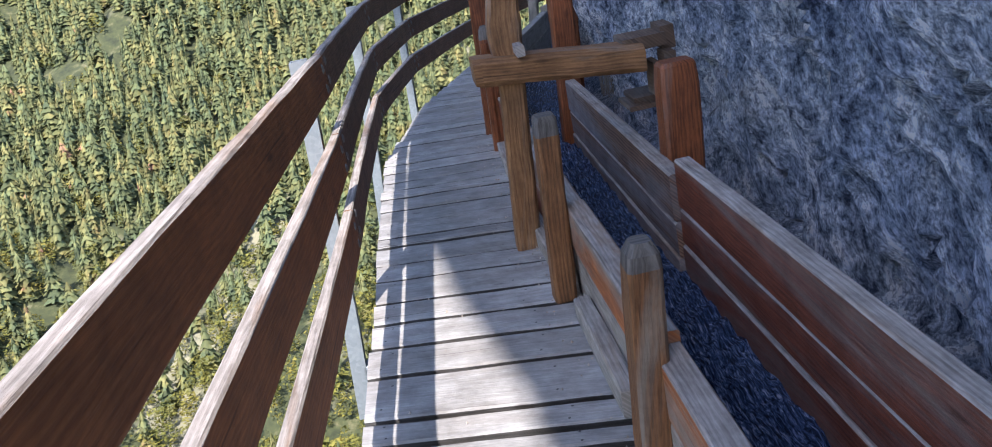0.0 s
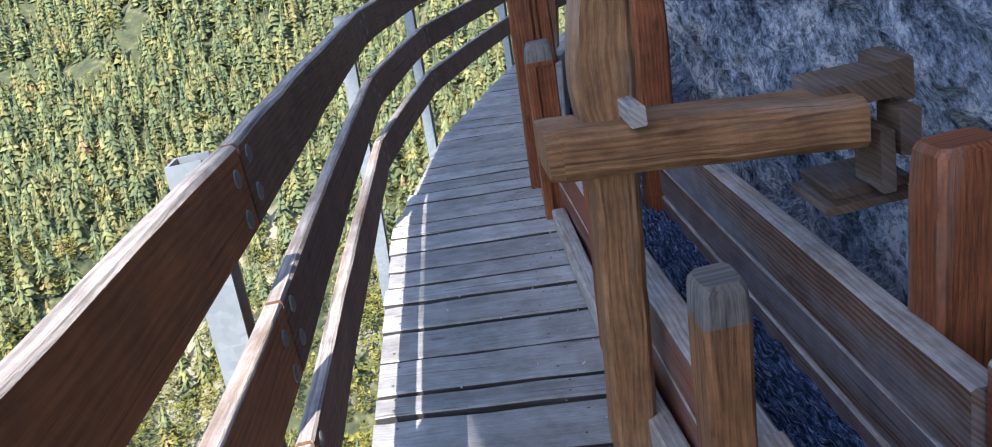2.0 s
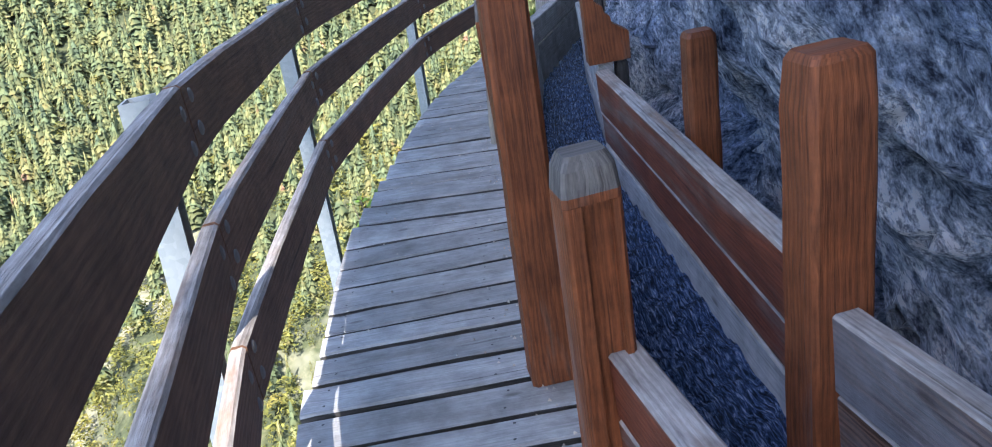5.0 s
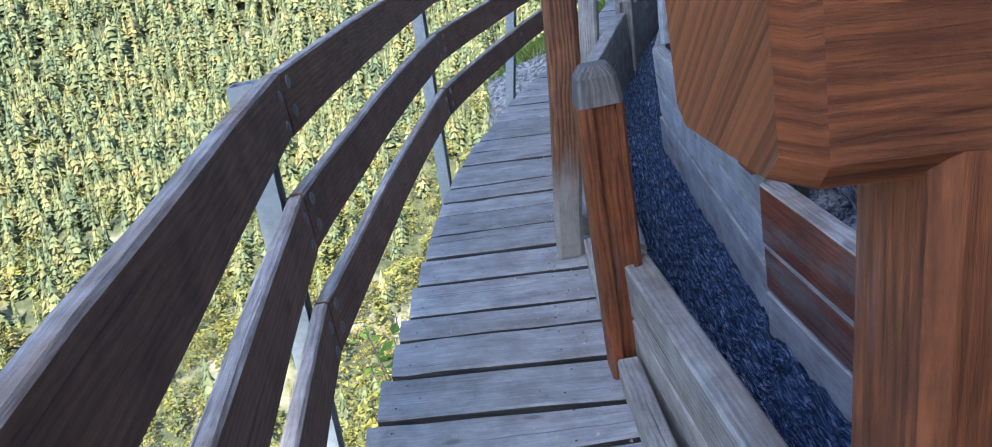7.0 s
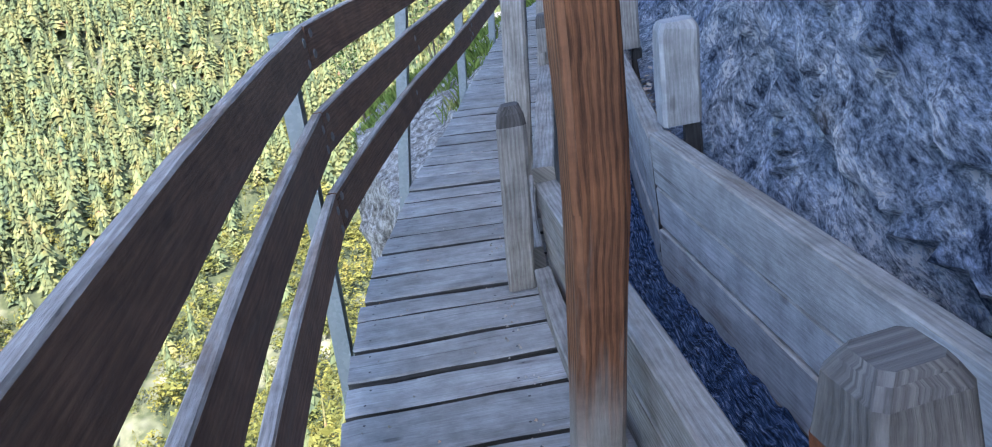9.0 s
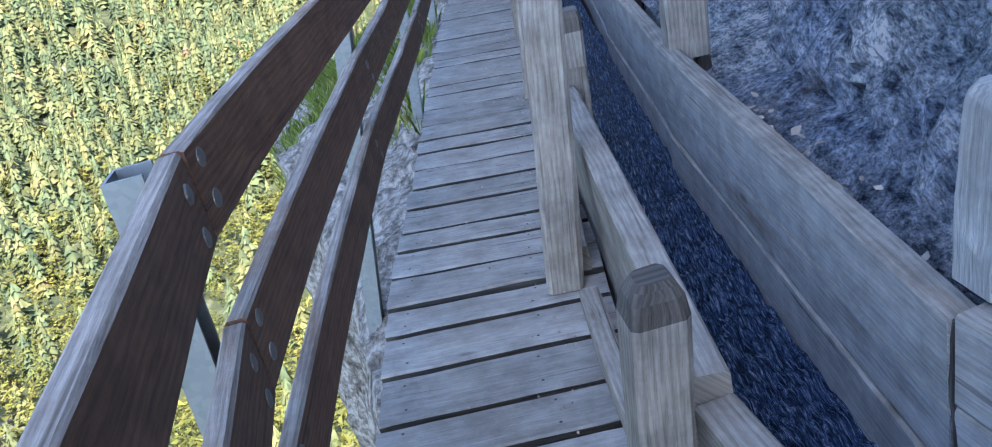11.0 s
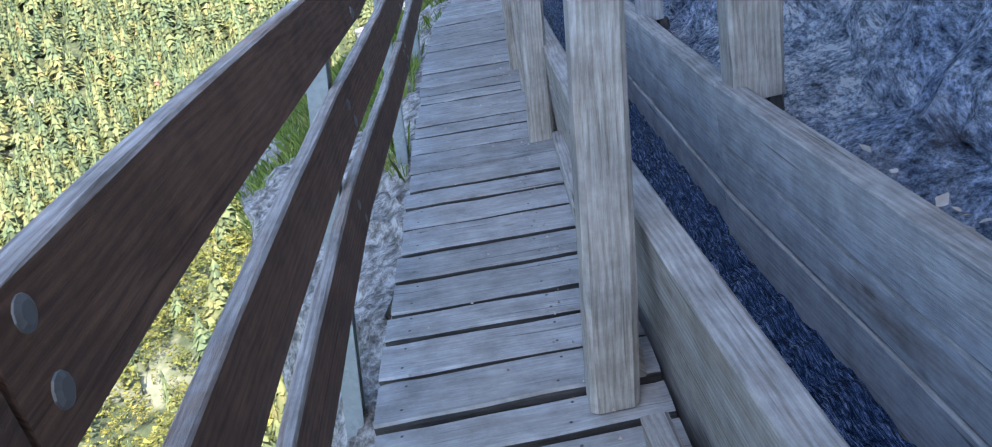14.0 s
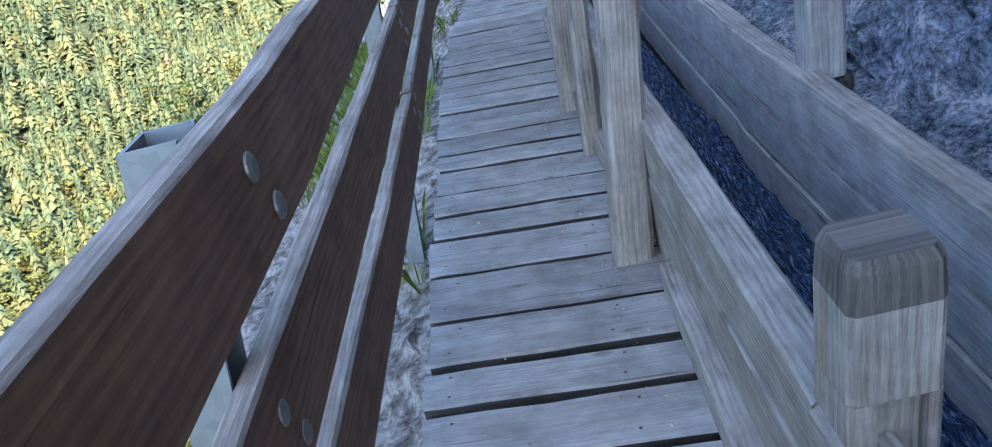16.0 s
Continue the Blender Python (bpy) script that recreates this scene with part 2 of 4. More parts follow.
M_LEAF = leafy("green_leaves", [(0.0, (0.05, 0.11, 0.015)), (1.0, (0.13, 0.20, 0.03))], 9.0)
M_DEAD = leafy("dead_leaves", [(0.0, (0.30, 0.25, 0.20)), (0.7, (0.40, 0.36, 0.31)), (1.0, (0.38, 0.16, 0.05))], 9.0)
M_BARK = material("bark", 0.9)[0]
M_BARK.node_tree.nodes["Principled BSDF"].inputs["Base Color"].default_value = (0.13, 0.10, 0.08, 1)

# ---------------------------------------------------------------- the line of the walk
# inner edge of the deck: x over y, smoothed
EDGE_Y = [-8.0, 2.4, 5.25, 5.81, 6.42, 7.3, 7.66, 8.13, 9.0, 9.72, 10.37, 10.71, 11.13, 11.96, 12.25, 12.89, 13.06, 13.66, 14.1, 14.96, 16.06, 17.2, 18.3, 20.0, 26.0]
EDGE_X = [4.9, 2.37, 1.67, 1.51, 1.35, 1.15, 1.07, 0.96, 0.88, 0.845, 0.815, 0.80, 0.813, 0.885, 0.93, 1.09, 1.15, 1.34, 1.48, 1.742, 2.05, 2.40, 2.78, 3.6, 7.2]
GY = np.arange(-8, 26, 0.05)
GX = np.interp(GY, EDGE_Y, EDGE_X)
KERN = np.exp(-0.5 * (np.arange(-12, 13) / 5.0) ** 2)
GX = np.convolve(np.pad(GX, 12, mode="reflect", reflect_type="odd"), KERN / KERN.sum(), mode="valid")
GS = np.gradient(GX, GY)


def off(u, d, z=0.0):
    """The place d metres from the deck's inner edge towards the cliff, square to the walk, at the station y = u."""
    x, s = np.interp(u, GY, GX), np.interp(u, GY, GS)
    k = 1 / math.hypot(1, s)
    return Vector((x + d * k, u - d * s * k, z))


def along(u):
    s = float(np.interp(u, GY, GS))
    return Vector((s, 1, 0)).normalized()


def chord(a, b2, f, d, z):
    """A place on the straight line between two stations of the walk, and that line's direction."""
    da, db = d(a), d(b2)
    p, q = off(a, da, z), off(b2, db, z)
    return p.lerp(q, f), (q - p).normalized()


def deck_width(u):
    return float(np.interp(u, [2, 4.9, 6.1, 7.0, 7.7, 8.6, 9.6, 10.1, 10.7, 11.9, 12.7, 13.5, 14.5, 15.3, 16.0, 18.3], [0.74, 0.735, 0.715, 0.73, 0.745, 0.70, 0.705, 0.65, 0.59, 0.57, 0.55, 0.58, 0.565, 0.56, 0.53, 0.53]))


# ---------------------------------------------------------------- mesh helpers
RNG = random.Random(7)


def mesh_object(name, bm, mats, parent=None, label=""):
    me = bpy.data.meshes.new(name)
    bm.normal_update()
    bm.to_mesh(me)
    bm.free()
    for m in mats if isinstance(mats, (list, tuple)) else [mats]:
        me.materials.append(m)
    ob = new(name, me)
    if parent:
        ob.parent = parent
    if label:
        ob["label"] = label
    return ob


def part(name, bm, mats, parent, label=""):
    return mesh_object(name, bm, mats, parent, label)


def thing(name, label, category, group="", kind="", place=(0, 0, 0)):
    ob = new(name)
    ob.location = place
    ob.empty_display_size = 0.1
    return tagged(ob, label, category, group, kind)


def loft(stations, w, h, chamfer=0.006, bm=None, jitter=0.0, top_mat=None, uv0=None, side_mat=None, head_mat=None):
    """A board through the stations (centre, side, up[, scale w, scale h]); w runs along side, h along up; chamfered arrises; UV in metres."""
    bm = bm or bmesh.new()
    uvl = bm.loops.layers.uv.verify()
    u0 = uv0 if uv0 is not None else (RNG.uniform(0, 50), RNG.uniform(0, 50))
    rings, run, prev = [], 0.0, None
    for st in stations:
        c, side, up = st[:3]
        sw, sh = st[3:5] if len(st) > 3 else (1, 1)
        a, b2 = w * sw / 2, h * sh / 2
        ch = min(chamfer, a * 0.9, b2 * 0.9)
        sec = [(-a + ch, -b2), (a - ch, -b2), (a, -b2 + ch), (a, b2 - ch), (a - ch, b2), (-a + ch, b2), (-a, b2 - ch), (-a, -b2 + ch)]
        if prev is not None:
            run += (c - prev).length
        prev = c
        # the grain runs straight on where the section swells or narrows
        per, vs, last = 0.0, [], None
        for p, q in sec:
            j = jitter
            if last:
                per += math.hypot((p - last[0]) / sw, (q - last[1]) / sh)
            last = (p, q)
            v = bm.verts.new(c + side * (p + RNG.uniform(-j, j)) + up * (q + RNG.uniform(-j, j)))
            vs.append((v, run, per))
        rings.append((vs, per + 0.01))
    for ri, ((r0, p0), (r1, _)) in enumerate(zip(rings, rings[1:])):
        for i in range(8):
            k = (i + 1) % 8
            f = bm.faces.new((r0[i][0], r0[k][0], r1[k][0], r1[i][0]))
            pk = r0[k][2] if k else p0
            for loop, uv in zip(f.loops, ((r0[i][1], r0[i][2]), (r0[k][1], pk), (r1[k][1], pk), (r1[i][1], r0[i][2]))):
                loop[uvl].uv = (uv[0] + u0[0], uv[1] + u0[1])
            if top_mat is not None and i in (3, 4, 5):
                f.material_index = top_mat
            if head_mat is not None and ri >= len(rings) - 4:
                f.material_index = head_mat
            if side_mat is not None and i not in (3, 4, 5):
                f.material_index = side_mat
    for vs, flip in ((rings[0][0], True), (rings[-1][0], False)):
        ring = [v[0] for v in vs]
        f = bm.faces.new(ring[::-1] if flip else ring)
        for loop in f.loops:
            d = loop.vert.co - ring[0].co
            loop[uvl].uv = (u0[0] + d.length * 0.15, u0[1] + d.dot(stations[0][1]) + d.z)
        if head_mat is not None and not flip:
            f.material_index = head_mat
    bmesh.ops.recalc_face_normals(bm, faces=bm.faces)
    return bm


def run_board(u0, u1, d0, d1, z, thick, high, steps=None, **kw):
    """A board that follows the walk from u0 to u1 at offset d, centre height z."""
    k = steps or max(2, int((u1 - u0) / 0.35) + 1)
    st = []
    for i in range(k + 1):
        f = i / k
        u = u0 + (u1 - u0) * f
        t = along(u)
        st.append((off(u, d0 + (d1 - d0) * f, z), Vector((t.y, -t.x, 0)), Vector((0, 0, 1))))
    return loft(st, thick, high, **kw)


def rounded_top(base, side, fwd, height, w, h, lean=Vector((0, 0, 0)), dome=0.05, wobble=0.0, foot=0.0, crown=0.42):
    """Stations of an upright post of section w (along side) by h (along fwd), with a worn, rounded head."""
    axis = (Vector((0, 0, 1)) + lean).normalized()
    st = []
    zs = [-foot, 0.0] + [height * f for f in (0.15, 0.3, 0.45, 0.6, 0.75, 0.9)] + [height - dome * 0.55, height - dome * 0.2, height]
    for z in sorted(zs):
        s = 1.0
        if z > height - dome:
            q = (z - (height - dome)) / dome
            s = 1 - crown * q ** 1.5
        wob = wobble * math.sin(z * 5.3 + 1.0)
        st.append((base + axis * z + side * wob, side, fwd, s, s))
    return st


# ---------------------------------------------------------------- cliff
def rock_noise(p):
    """Slate relief: beds that rise with the walk, broken into ribs, flakes and hollows."""
    run, across = p.y * 0.80 + p.z * 0.60, p.z * 0.80 - p.y * 0.60
    q = Vector((p.x, run, across))
    a = noise.fractal(Vector((q.x * 0.5, q.y * 0.40, q.z * 0.75)), 1.0, 2.1, 4) * 0.26
    rib = abs(noise.fractal(Vector((q.x * 1.2, q.y * 0.9, q.z * 3.0)), 0.85, 2.2, 6)) * 0.24
    strata = q.z * 4.2 + noise.noise(Vector((q.x, q.y * 0.7, q.z))) * 2.2
    step = (strata - math.floor(strata)) * 0.05
    fleck = noise.fractal(Vector((q.x * 6, q.y * 4.0, q.z * 11)), 0.8, 2.0, 3) * 0.022
    return a + rib + step + fleck - 0.10


def cliff_offset(u, z):
    """How far the bare rock face stands from the deck's inner edge."""
    base = float(np.interp(u, [0, 4, 7, 8.5, 10.5, 12, 14, 18, 26], [1.0, 1.0, 0.98, 1.06, 0.92, 0.82, 0.76, 0.78, 0.9]))
    over = float(np.interp(u, [0, 5, 7.5, 9, 10.0, 10.7, 11.8, 14, 26], [-0.15, -0.12, 0.15, 0.28, 0.08, -0.2, -0.4, -0.55, -0.6]))
    lift = float(np.interp(z, [-8, -0.4, 0.3, 0.9, 1.6, 3, 5], [-0.2, 0.0, 0, 0.65, 1, 0.7, 0.2]))
    return base - over * lift


def build_cliff():
    us = np.concatenate([np.arange(-8, 2, 0.25), np.arange(2, 18.5, 0.045), np.arange(18.5, 26, 0.25)])
    zs = np.concatenate([np.arange(-7, -0.6, 0.4), np.arange(-0.6, 2.3, 0.04), np.arange(2.3, 5.1, 0.25)])
    verts, faces = [], []
    for u in us:
        for z in zs:
            d = cliff_offset(u, z)
            p = off(u, d, z)
            nrm = Vector((along(u).y, -along(u).x, 0))
            e = rock_noise(p)
            verts.append(p + nrm * max(e, -0.24) + Vector((0, 0, noise.noise(p * 3.1) * 0.03)))
    nz = len(zs)
    for i in range(len(us) - 1):
        for k in range(nz - 1):
            a = i * nz + k
            faces.append((a, a + nz, a + nz + 1, a + 1))
    me = bpy.data.meshes.new("cliff")
    me.from_pydata(verts, [], faces)
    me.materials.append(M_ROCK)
    ob = tagged(new("cliff", me), "blue-grey slate cliff face, layered, cracked and overhanging", "cliff", kind="structure")
    return ob


def build_sun_block():
    """An unseen overhanging crag, added above and behind the start of the walk to keep the sun off most of it."""
    bm = bmesh.new()
    rows = []
    for i in range(181):
        z = -6 + 44 * i / 180
        # Outline follows the wanted border of the sun patch on the deck.
        x = float(np.interp(z, [-6, 2.7, 6, 8.0, 8.67, 9.35, 9.8, 10.35, 11.0, 12.0, 12.8, 14.9, 20, 38], [7.2, 4.0, 2.36, 1.66, 1.47, 1.30, 1.08, 0.90, 0.66, 0.36, 0.22, -0.1, -0.9, -3.5]))
        x += noise.fractal(Vector((z * 2.2, 1.0, 4.0)), 1.0, 2.0, 4) * 0.05
        rows.append([bm.verts.new(v) for v in ((x, -2.0, z), (x + 1.2, -4.5, z), (16, -9, z), (16, -2.0 + noise.noise(Vector((z * 0.3, 0, 0))) * 0.4, z))])
    for r0, r1 in zip(rows, rows[1:]):
        for k in range(4):
            bm.faces.new((r0[k], r0[(k + 1) % 4], r1[(k + 1) % 4], r1[k]))
    bm.faces.new(rows[-1])
    ob = mesh_object("sun_block_crag", bm, M_ROCK)
    return tagged(ob, "unseen overhanging slate crag added behind the walkway to block the sun", "cliff", kind="structure")


def ledge_reach(u):
    return float(np.interp(u, [12.7, 13.4, 14.2, 15.1, 16.2, 17.3, 19, 26], [-0.25, -0.78, -0.95, -1.3, -1.7, -2.1, -2.8, -4.5]))


def ledge_z(u, d):
    top = float(np.interp(u, [12.7, 13.4, 14.2, 16, 18, 20, 26], [-0.95, -0.42, -0.27, -0.2, -0.13, -0.10, 0.0]))
    out = max(0.0, ledge_reach(u) - d)
    return top - max(0.0, -0.6 - d) * 0.42 - out * 2.6 - out * out * 2.0


def build_ledge():
    """Rock and scree under the far half of the walkway, falling away to the valley."""
    us = np.arange(12.7, 27, 0.06)
    verts, faces = [], []
    for u in us:
        reach = ledge_reach(u)
        ds = np.concatenate([np.linspace(1.3, -0.5, 12), np.linspace(-0.55, reach, 26), reach - np.linspace(0.04, 2.4, 26)])
        for d in ds:
            out = max(0.0, reach - d)
            p = off(u, max(d, reach - 0.4 * (1 - math.exp(-out))), ledge_z(u, d))
            e = noise.fractal(Vector((p.x * 1.9, p.y * 1.9, p.z * 2.6)), 0.8, 2.1, 6)
            st = p.z * 5 + p.y * 1.5 + e
            verts.append(p + Vector((-e * 0.16 * min(1, out * 4 + 0.2) - (st - math.floor(st)) * 0.05, 0, e * (0.10 if d < -0.62 else 0.03))))
    nd = len(ds)
    for i in range(len(us) - 1):
        for k in range(nd - 1):
            a = i * nd + k
            faces.append((a, a + 1, a + nd + 1, a + nd))
    me = bpy.data.meshes.new("rock_ledge")
    me.from_pydata(verts, [], faces)
    me.materials.append(M_SOIL)
    return tagged(new("rock_ledge", me), "grey slate ledge and scree below the walkway", "rock", kind="structure")


build_cliff()
build_sun_block()
build_ledge()


# ---------------------------------------------------------------- valley and forest
def valley(x, y):
    q = -0.5 * x + 0.866 * y
    if q < 250:
        h = -42 - 0.46 * max(q, 0) if q > 0 else -42 + q * 0.0
    else:
        h = -157 + (q - 250) * 0.36 + max(0, q - 420) * 0.12
    h += noise.fractal(Vector((x * 0.006, y * 0.006, 0)), 1.0, 2.0, 4) * 22 * min(1, max(0, q) / 150)
    h += noise.noise(Vector((x * 0.03, y * 0.03, 5))) * 4
    return h


def build_ground():
    verts, faces = [], []
    rs = [0, 20, 40, 60] + list(np.geomspace(75, 1500, 70)) + [3000]
    az = np.radians(np.arange(-180, 181, 2.5))
    for r in rs:
        for a in az:
            x, y = r * math.sin(a), 8 + r * math.cos(a)
            verts.append((x, y, valley(x, y) - (3.0 if r < 60 else 0)))
    n2 = len(az)
    for i in range(len(rs) - 1):
        for k in range(n2 - 1):
            p = i * n2 + k
            faces.append((p, p + 1, p + n2 + 1, p + n2))
    me = bpy.data.meshes.new("ground")
    me.from_pydata(verts, [], faces)
    me.materials.append(M_GROUND)
    tagged(new("ground", me), "steep forested valley slope with pale clearings", "ground", kind="structure")


def tree_template(rng, count, _sides, broad):
    """Unit-height tree: a conifer of ragged skirts and drooping sprays, or clumps over a rounded crown."""
    v, f = [], []
    if not broad:
        # ragged skirts of branches, one over the other, round a spire
        for tier in range(7):
            z0 = 0.03 + 0.125 * tier
            c, rad = len(v), 0.205 * (1 - tier / 7.6) ** 0.9
            turn = rng.uniform(0, 6.28)
            for k in range(9):
                r0 = rad * (rng.uniform(0.85, 1.2) if k % 2 else rng.uniform(0.45, 0.7))
                v.append((r0 * math.cos(turn + k * 0.698), r0 * math.sin(turn + k * 0.698), z0 + rng.uniform(-0.03, 0.02) + (0.0 if k % 2 else 0.03)))
            v.append((rng.uniform(-0.008, 0.008), rng.uniform(-0.008, 0.008), z0 + 0.24 - 0.008 * tier))
            f += [(c + k, c + (k + 1) % 9, c + 9) for k in range(9)]
    for k in range(count):
        c = len(v)
        if broad:
            th, z = rng.uniform(0, 6.283), rng.uniform(-0.75, 1)
            rr = math.sqrt(1 - z * z) * rng.uniform(0.75, 1.08)
            lump = 1 + 0.22 * math.sin(3 * th + 2 * z) + 0.15 * math.sin(5 * th - 3 * z)
            p = Vector((0.30 * rr * math.cos(th) * lump, 0.30 * rr * math.sin(th) * lump, 0.58 + 0.42 * z))
            sz = rng.uniform(0.06, 0.12)
            for _ in range(3):
                v.append(tuple(p + Vector((rng.uniform(-1, 1), rng.uniform(-1, 1), rng.uniform(-0.6, 0.6))) * sz))
        else:
            q = 1 - rng.random() ** 0.62 * 0.93
            th = rng.uniform(0, 6.283)
            rad = (0.205 * (1 - q) ** 0.85 + 0.010) * rng.uniform(0.5, 1.3)
            d = Vector((math.cos(th), math.sin(th), 0))
            w = Vector((-math.sin(th), math.cos(th), 0)) * (0.010 + 0.024 * (1 - q)) * rng.uniform(0.7, 1.2)
            root = d * rad * 0.15 + Vector((0, 0, q + 0.035))
            tip = d * rad + Vector((0, 0, q - 0.05 - rad * 0.2))
            v += [tuple(root), tuple(tip + w), tuple(tip - w)]
        f.append((c, c + 1, c + 2))
    return np.array(v), np.array(f)


def build_forest(name, count_seed, spacing, qlo, qhi, broad, hlo, hhi, mat, label, keep, sides, tiers):
    rng = random.Random(count_seed)
    temps = [tree_template(rng, tiers, sides, broad) for _ in range(12)]
    V, F, base = [], [], 0
    lean = math.tan(radians(7))
    r = 60.0
    while r < 900:
        step = spacing * (1 + r / 1500)
        arc = math.radians(100)
        for k in range(int(r * arc / step)):
            a = math.radians(-68) + (k + rng.uniform(-0.45, 0.45)) * step / r
            rr = r + rng.uniform(-0.5, 0.5) * step
            x, y = rr * math.sin(a), 8 + rr * math.cos(a)
            q = -0.5 * x + 0.866 * y
            if not qlo < q < qhi or rng.random() > keep(x, y, q):
                continue
            z = valley(x, y)
            h = rng.uniform(hlo, hhi) * (0.8 + 0.4 * rng.random())
            w = h * (rng.uniform(0.75, 1.15) if broad else rng.uniform(0.95, 1.5))
            tv, tf = temps[rng.randrange(12)]
            ca, sa = math.cos(rng.uniform(0, 6.28)), math.sin(rng.uniform(0, 6.28))
            pts = np.empty_like(tv)
            pts[:, 0] = x + w * (tv[:, 0] * ca - tv[:, 1] * sa) + lean * h * tv[:, 2]
            pts[:, 1] = y + w * (tv[:, 0] * sa + tv[:, 1] * ca)
            pts[:, 2] = z - 1.0 + h * tv[:, 2]
            V.append(pts)
            F.append(tf + base)
            base += len(tv)
        r += step
    V, F = np.concatenate(V), np.concatenate(F)
    me = bpy.data.meshes.new(name)
    me.vertices.add(len(V))
    me.vertices.foreach_set("co", V.ravel())
    me.loops.add(F.size)
    me.loops.foreach_set("vertex_index", F.ravel().astype(np.int32))
    me.polygons.add(len(F))
    me.polygons.foreach_set("loop_start", np.arange(0, F.size, 3, dtype=np.int32))
    me.polygons.foreach_set("loop_total", np.full(len(F), 3, dtype=np.int32))
    me.update(calc_edges=True)
    me.materials.append(mat)
    tagged(new(name, me), label, "forest", kind="stuff")


def clearing(x, y, q):
    c = noise.fractal(Vector((x * 0.012, y * 0.012, 9)), 1.0, 2.0, 3)
    return 0.12 if c > 0.42 else 1.0


build_ground()
build_forest("conifer_forest", 3, 4.9, 70, 800, False, 14, 23, M_CONIFER, "dense dark green conifer forest on the far slope", lambda x, y, q: clearing(x, y, q) * min(1, max(0.10, (q - 300) / 130)), 0, 60)
build_forest("broadleaf_trees", 4, 5.6, 30, 600, True, 7, 13, M_BROAD, "yellow-green broadleaf trees and brush on the lower slope", lambda x, y, q: float(np.interp(q, [330, 430, 600], [0.95, 0.22, 0.06])), 0, 120)

NEAR_D, NEAR_T = 0.0, 0.08
FAR_D, FAR_T = 0.48, 0.065


def trough_near(u):
    return NEAR_D + float(np.interp(u, [4, 6, 7.7, 9, 9.8, 10.6, 11.5, 12.0, 12.8, 13.9, 14.5, 15.2, 16], [0.10, 0.085, 0.075, 0.10, 0.085, 0.13, 0.17, 0.145, 0.12, 0.12, 0.14, 0.16, 0.155]))


def trough_far(u):
    return FAR_D + float(np.interp(u, [2, 5.5, 9.8, 11.8, 13.8, 16], [0.05, 0.02, 0.045, 0.055, 0.03, 0.03]))


# ---------------------------------------------------------------- deck
deck = thing("walkway_deck", "weathered grey plank walkway hung on the cliff", "walkway", kind="structure")


def plank_slope(u):
    return float(np.interp(u, [2, 9.42, 9.62, 11.6, 12.0, 13.0, 13.5, 14.5, 15.5, 17, 22], [0.06, 0.04, -0.13, -0.14, -0.21, -0.30, -0.39, -0.46, -0.54, -0.62, -0.7]))


def build_planks():
    """Planks between seams; each seam has its own slant, so some boards are a little wedge-shaped."""
    rng = random.Random(21)
    seams = [1.2]
    known = [4.49, 4.63, 4.90, 5.12, 5.32, 5.51, 5.75, 5.94, 6.17, 6.30, 6.52, 6.74, 6.97, 7.14, 7.30, 7.51, 7.71, 7.89, 8.04, 8.21, 8.39, 8.57, 8.71, 8.87, 9.08, 9.28, 9.46]
    known += [9.63, 9.88, 10.12, 10.29, 10.56, 10.81, 11.06, 11.31, 11.49, 11.69, 11.90, 12.03, 12.25, 12.46, 12.64, 12.85, 13.05, 13.20, 13.38, 13.56, 13.71, 13.91, 14.10, 14.31, 14.50]
    known += [14.66, 14.87, 15.12, 15.36, 15.53, 15.72, 15.94, 16.11, 16.30]
    while seams[-1] < known[0] - 0.27:
        seams.append(seams[-1] + rng.uniform(0.17, 0.235))
    seams += known
    while seams[-1] < 22:
        seams.append(seams[-1] + rng.uniform(0.16, 0.215))
    for a, b2 in zip(seams, seams[1:]):
        u = (a + b2) / 2
        wide, inn = deck_width(u), trough_near(u) + 0.03
        s = along(u)
        square = Vector((s.y, -s.x, 0))
        lines = []
        for e in (a, b2):
            way = Vector((1, plank_slope(e), 0)).normalized()
            at = off(e, 0.05)
            k = 1 / max(0.5, way.dot(square))
            lines.append((at + way * (inn - 0.05) * k, way * (wide + inn) * k))
        (p0, v0), (p1, v1) = lines
        pitch = (p1 - p0).length
        grow = 1 + rng.uniform(-0.004, 0.016)
        dz, skew = rng.uniform(-0.004, 0.003), rng.uniform(-0.002, 0.002)
        gap = rng.uniform(0.019, 0.033)
        st = []
        for f in (0, 0.06, 0.2, 0.4, 0.6, 0.8, 0.97, 1):
            lo, hi = p0 - v0 * (1 - f) * grow, p1 - v1 * (1 - f) * grow
            yv = hi - lo
            worn = 1 - (gap + abs(rng.gauss(0, 0.0018))) / yv.length
            st.append(((lo + hi) / 2 + Vector((0, 0, -0.03 + dz + skew * f + rng.uniform(-0.0012, 0.0012))), yv.normalized(), Vector((0, 0, 1)), yv.length * worn / pitch, 1.0))
        # Side faces are coloured dark to put the shade into the gaps.
        part("plank", loft(st, pitch, 0.06, 0.006, jitter=0.002, side_mat=1), [M_DECK, M_WETSHADE], deck)
    for d in (-0.12, -0.45):
        part("joist", run_board(1.2, 22, d, d, -0.140, 0.09, 0.15), M_WETSHADE, deck, "dark timber joist under the planks")


build_planks()

# ---------------------------------------------------------------- railing
POSTS_U = [2.7, 5.56, 7.93, 9.66, 12.1, 13.79, 15.78, 17.8, 20.1]
JOINTS = [2.7, 5.56, 7.93, 9.66, 12.1, 15.78, 17.8, 20.1]
RAIL_TOP = (1.065, 0.765, 0.465)
RAIL_H, RAIL_T = 0.155, 0.038


RAIL_U = [2.7, 5.56, 7.93, 9.66, 12.1, 13.79, 15.78, 20]
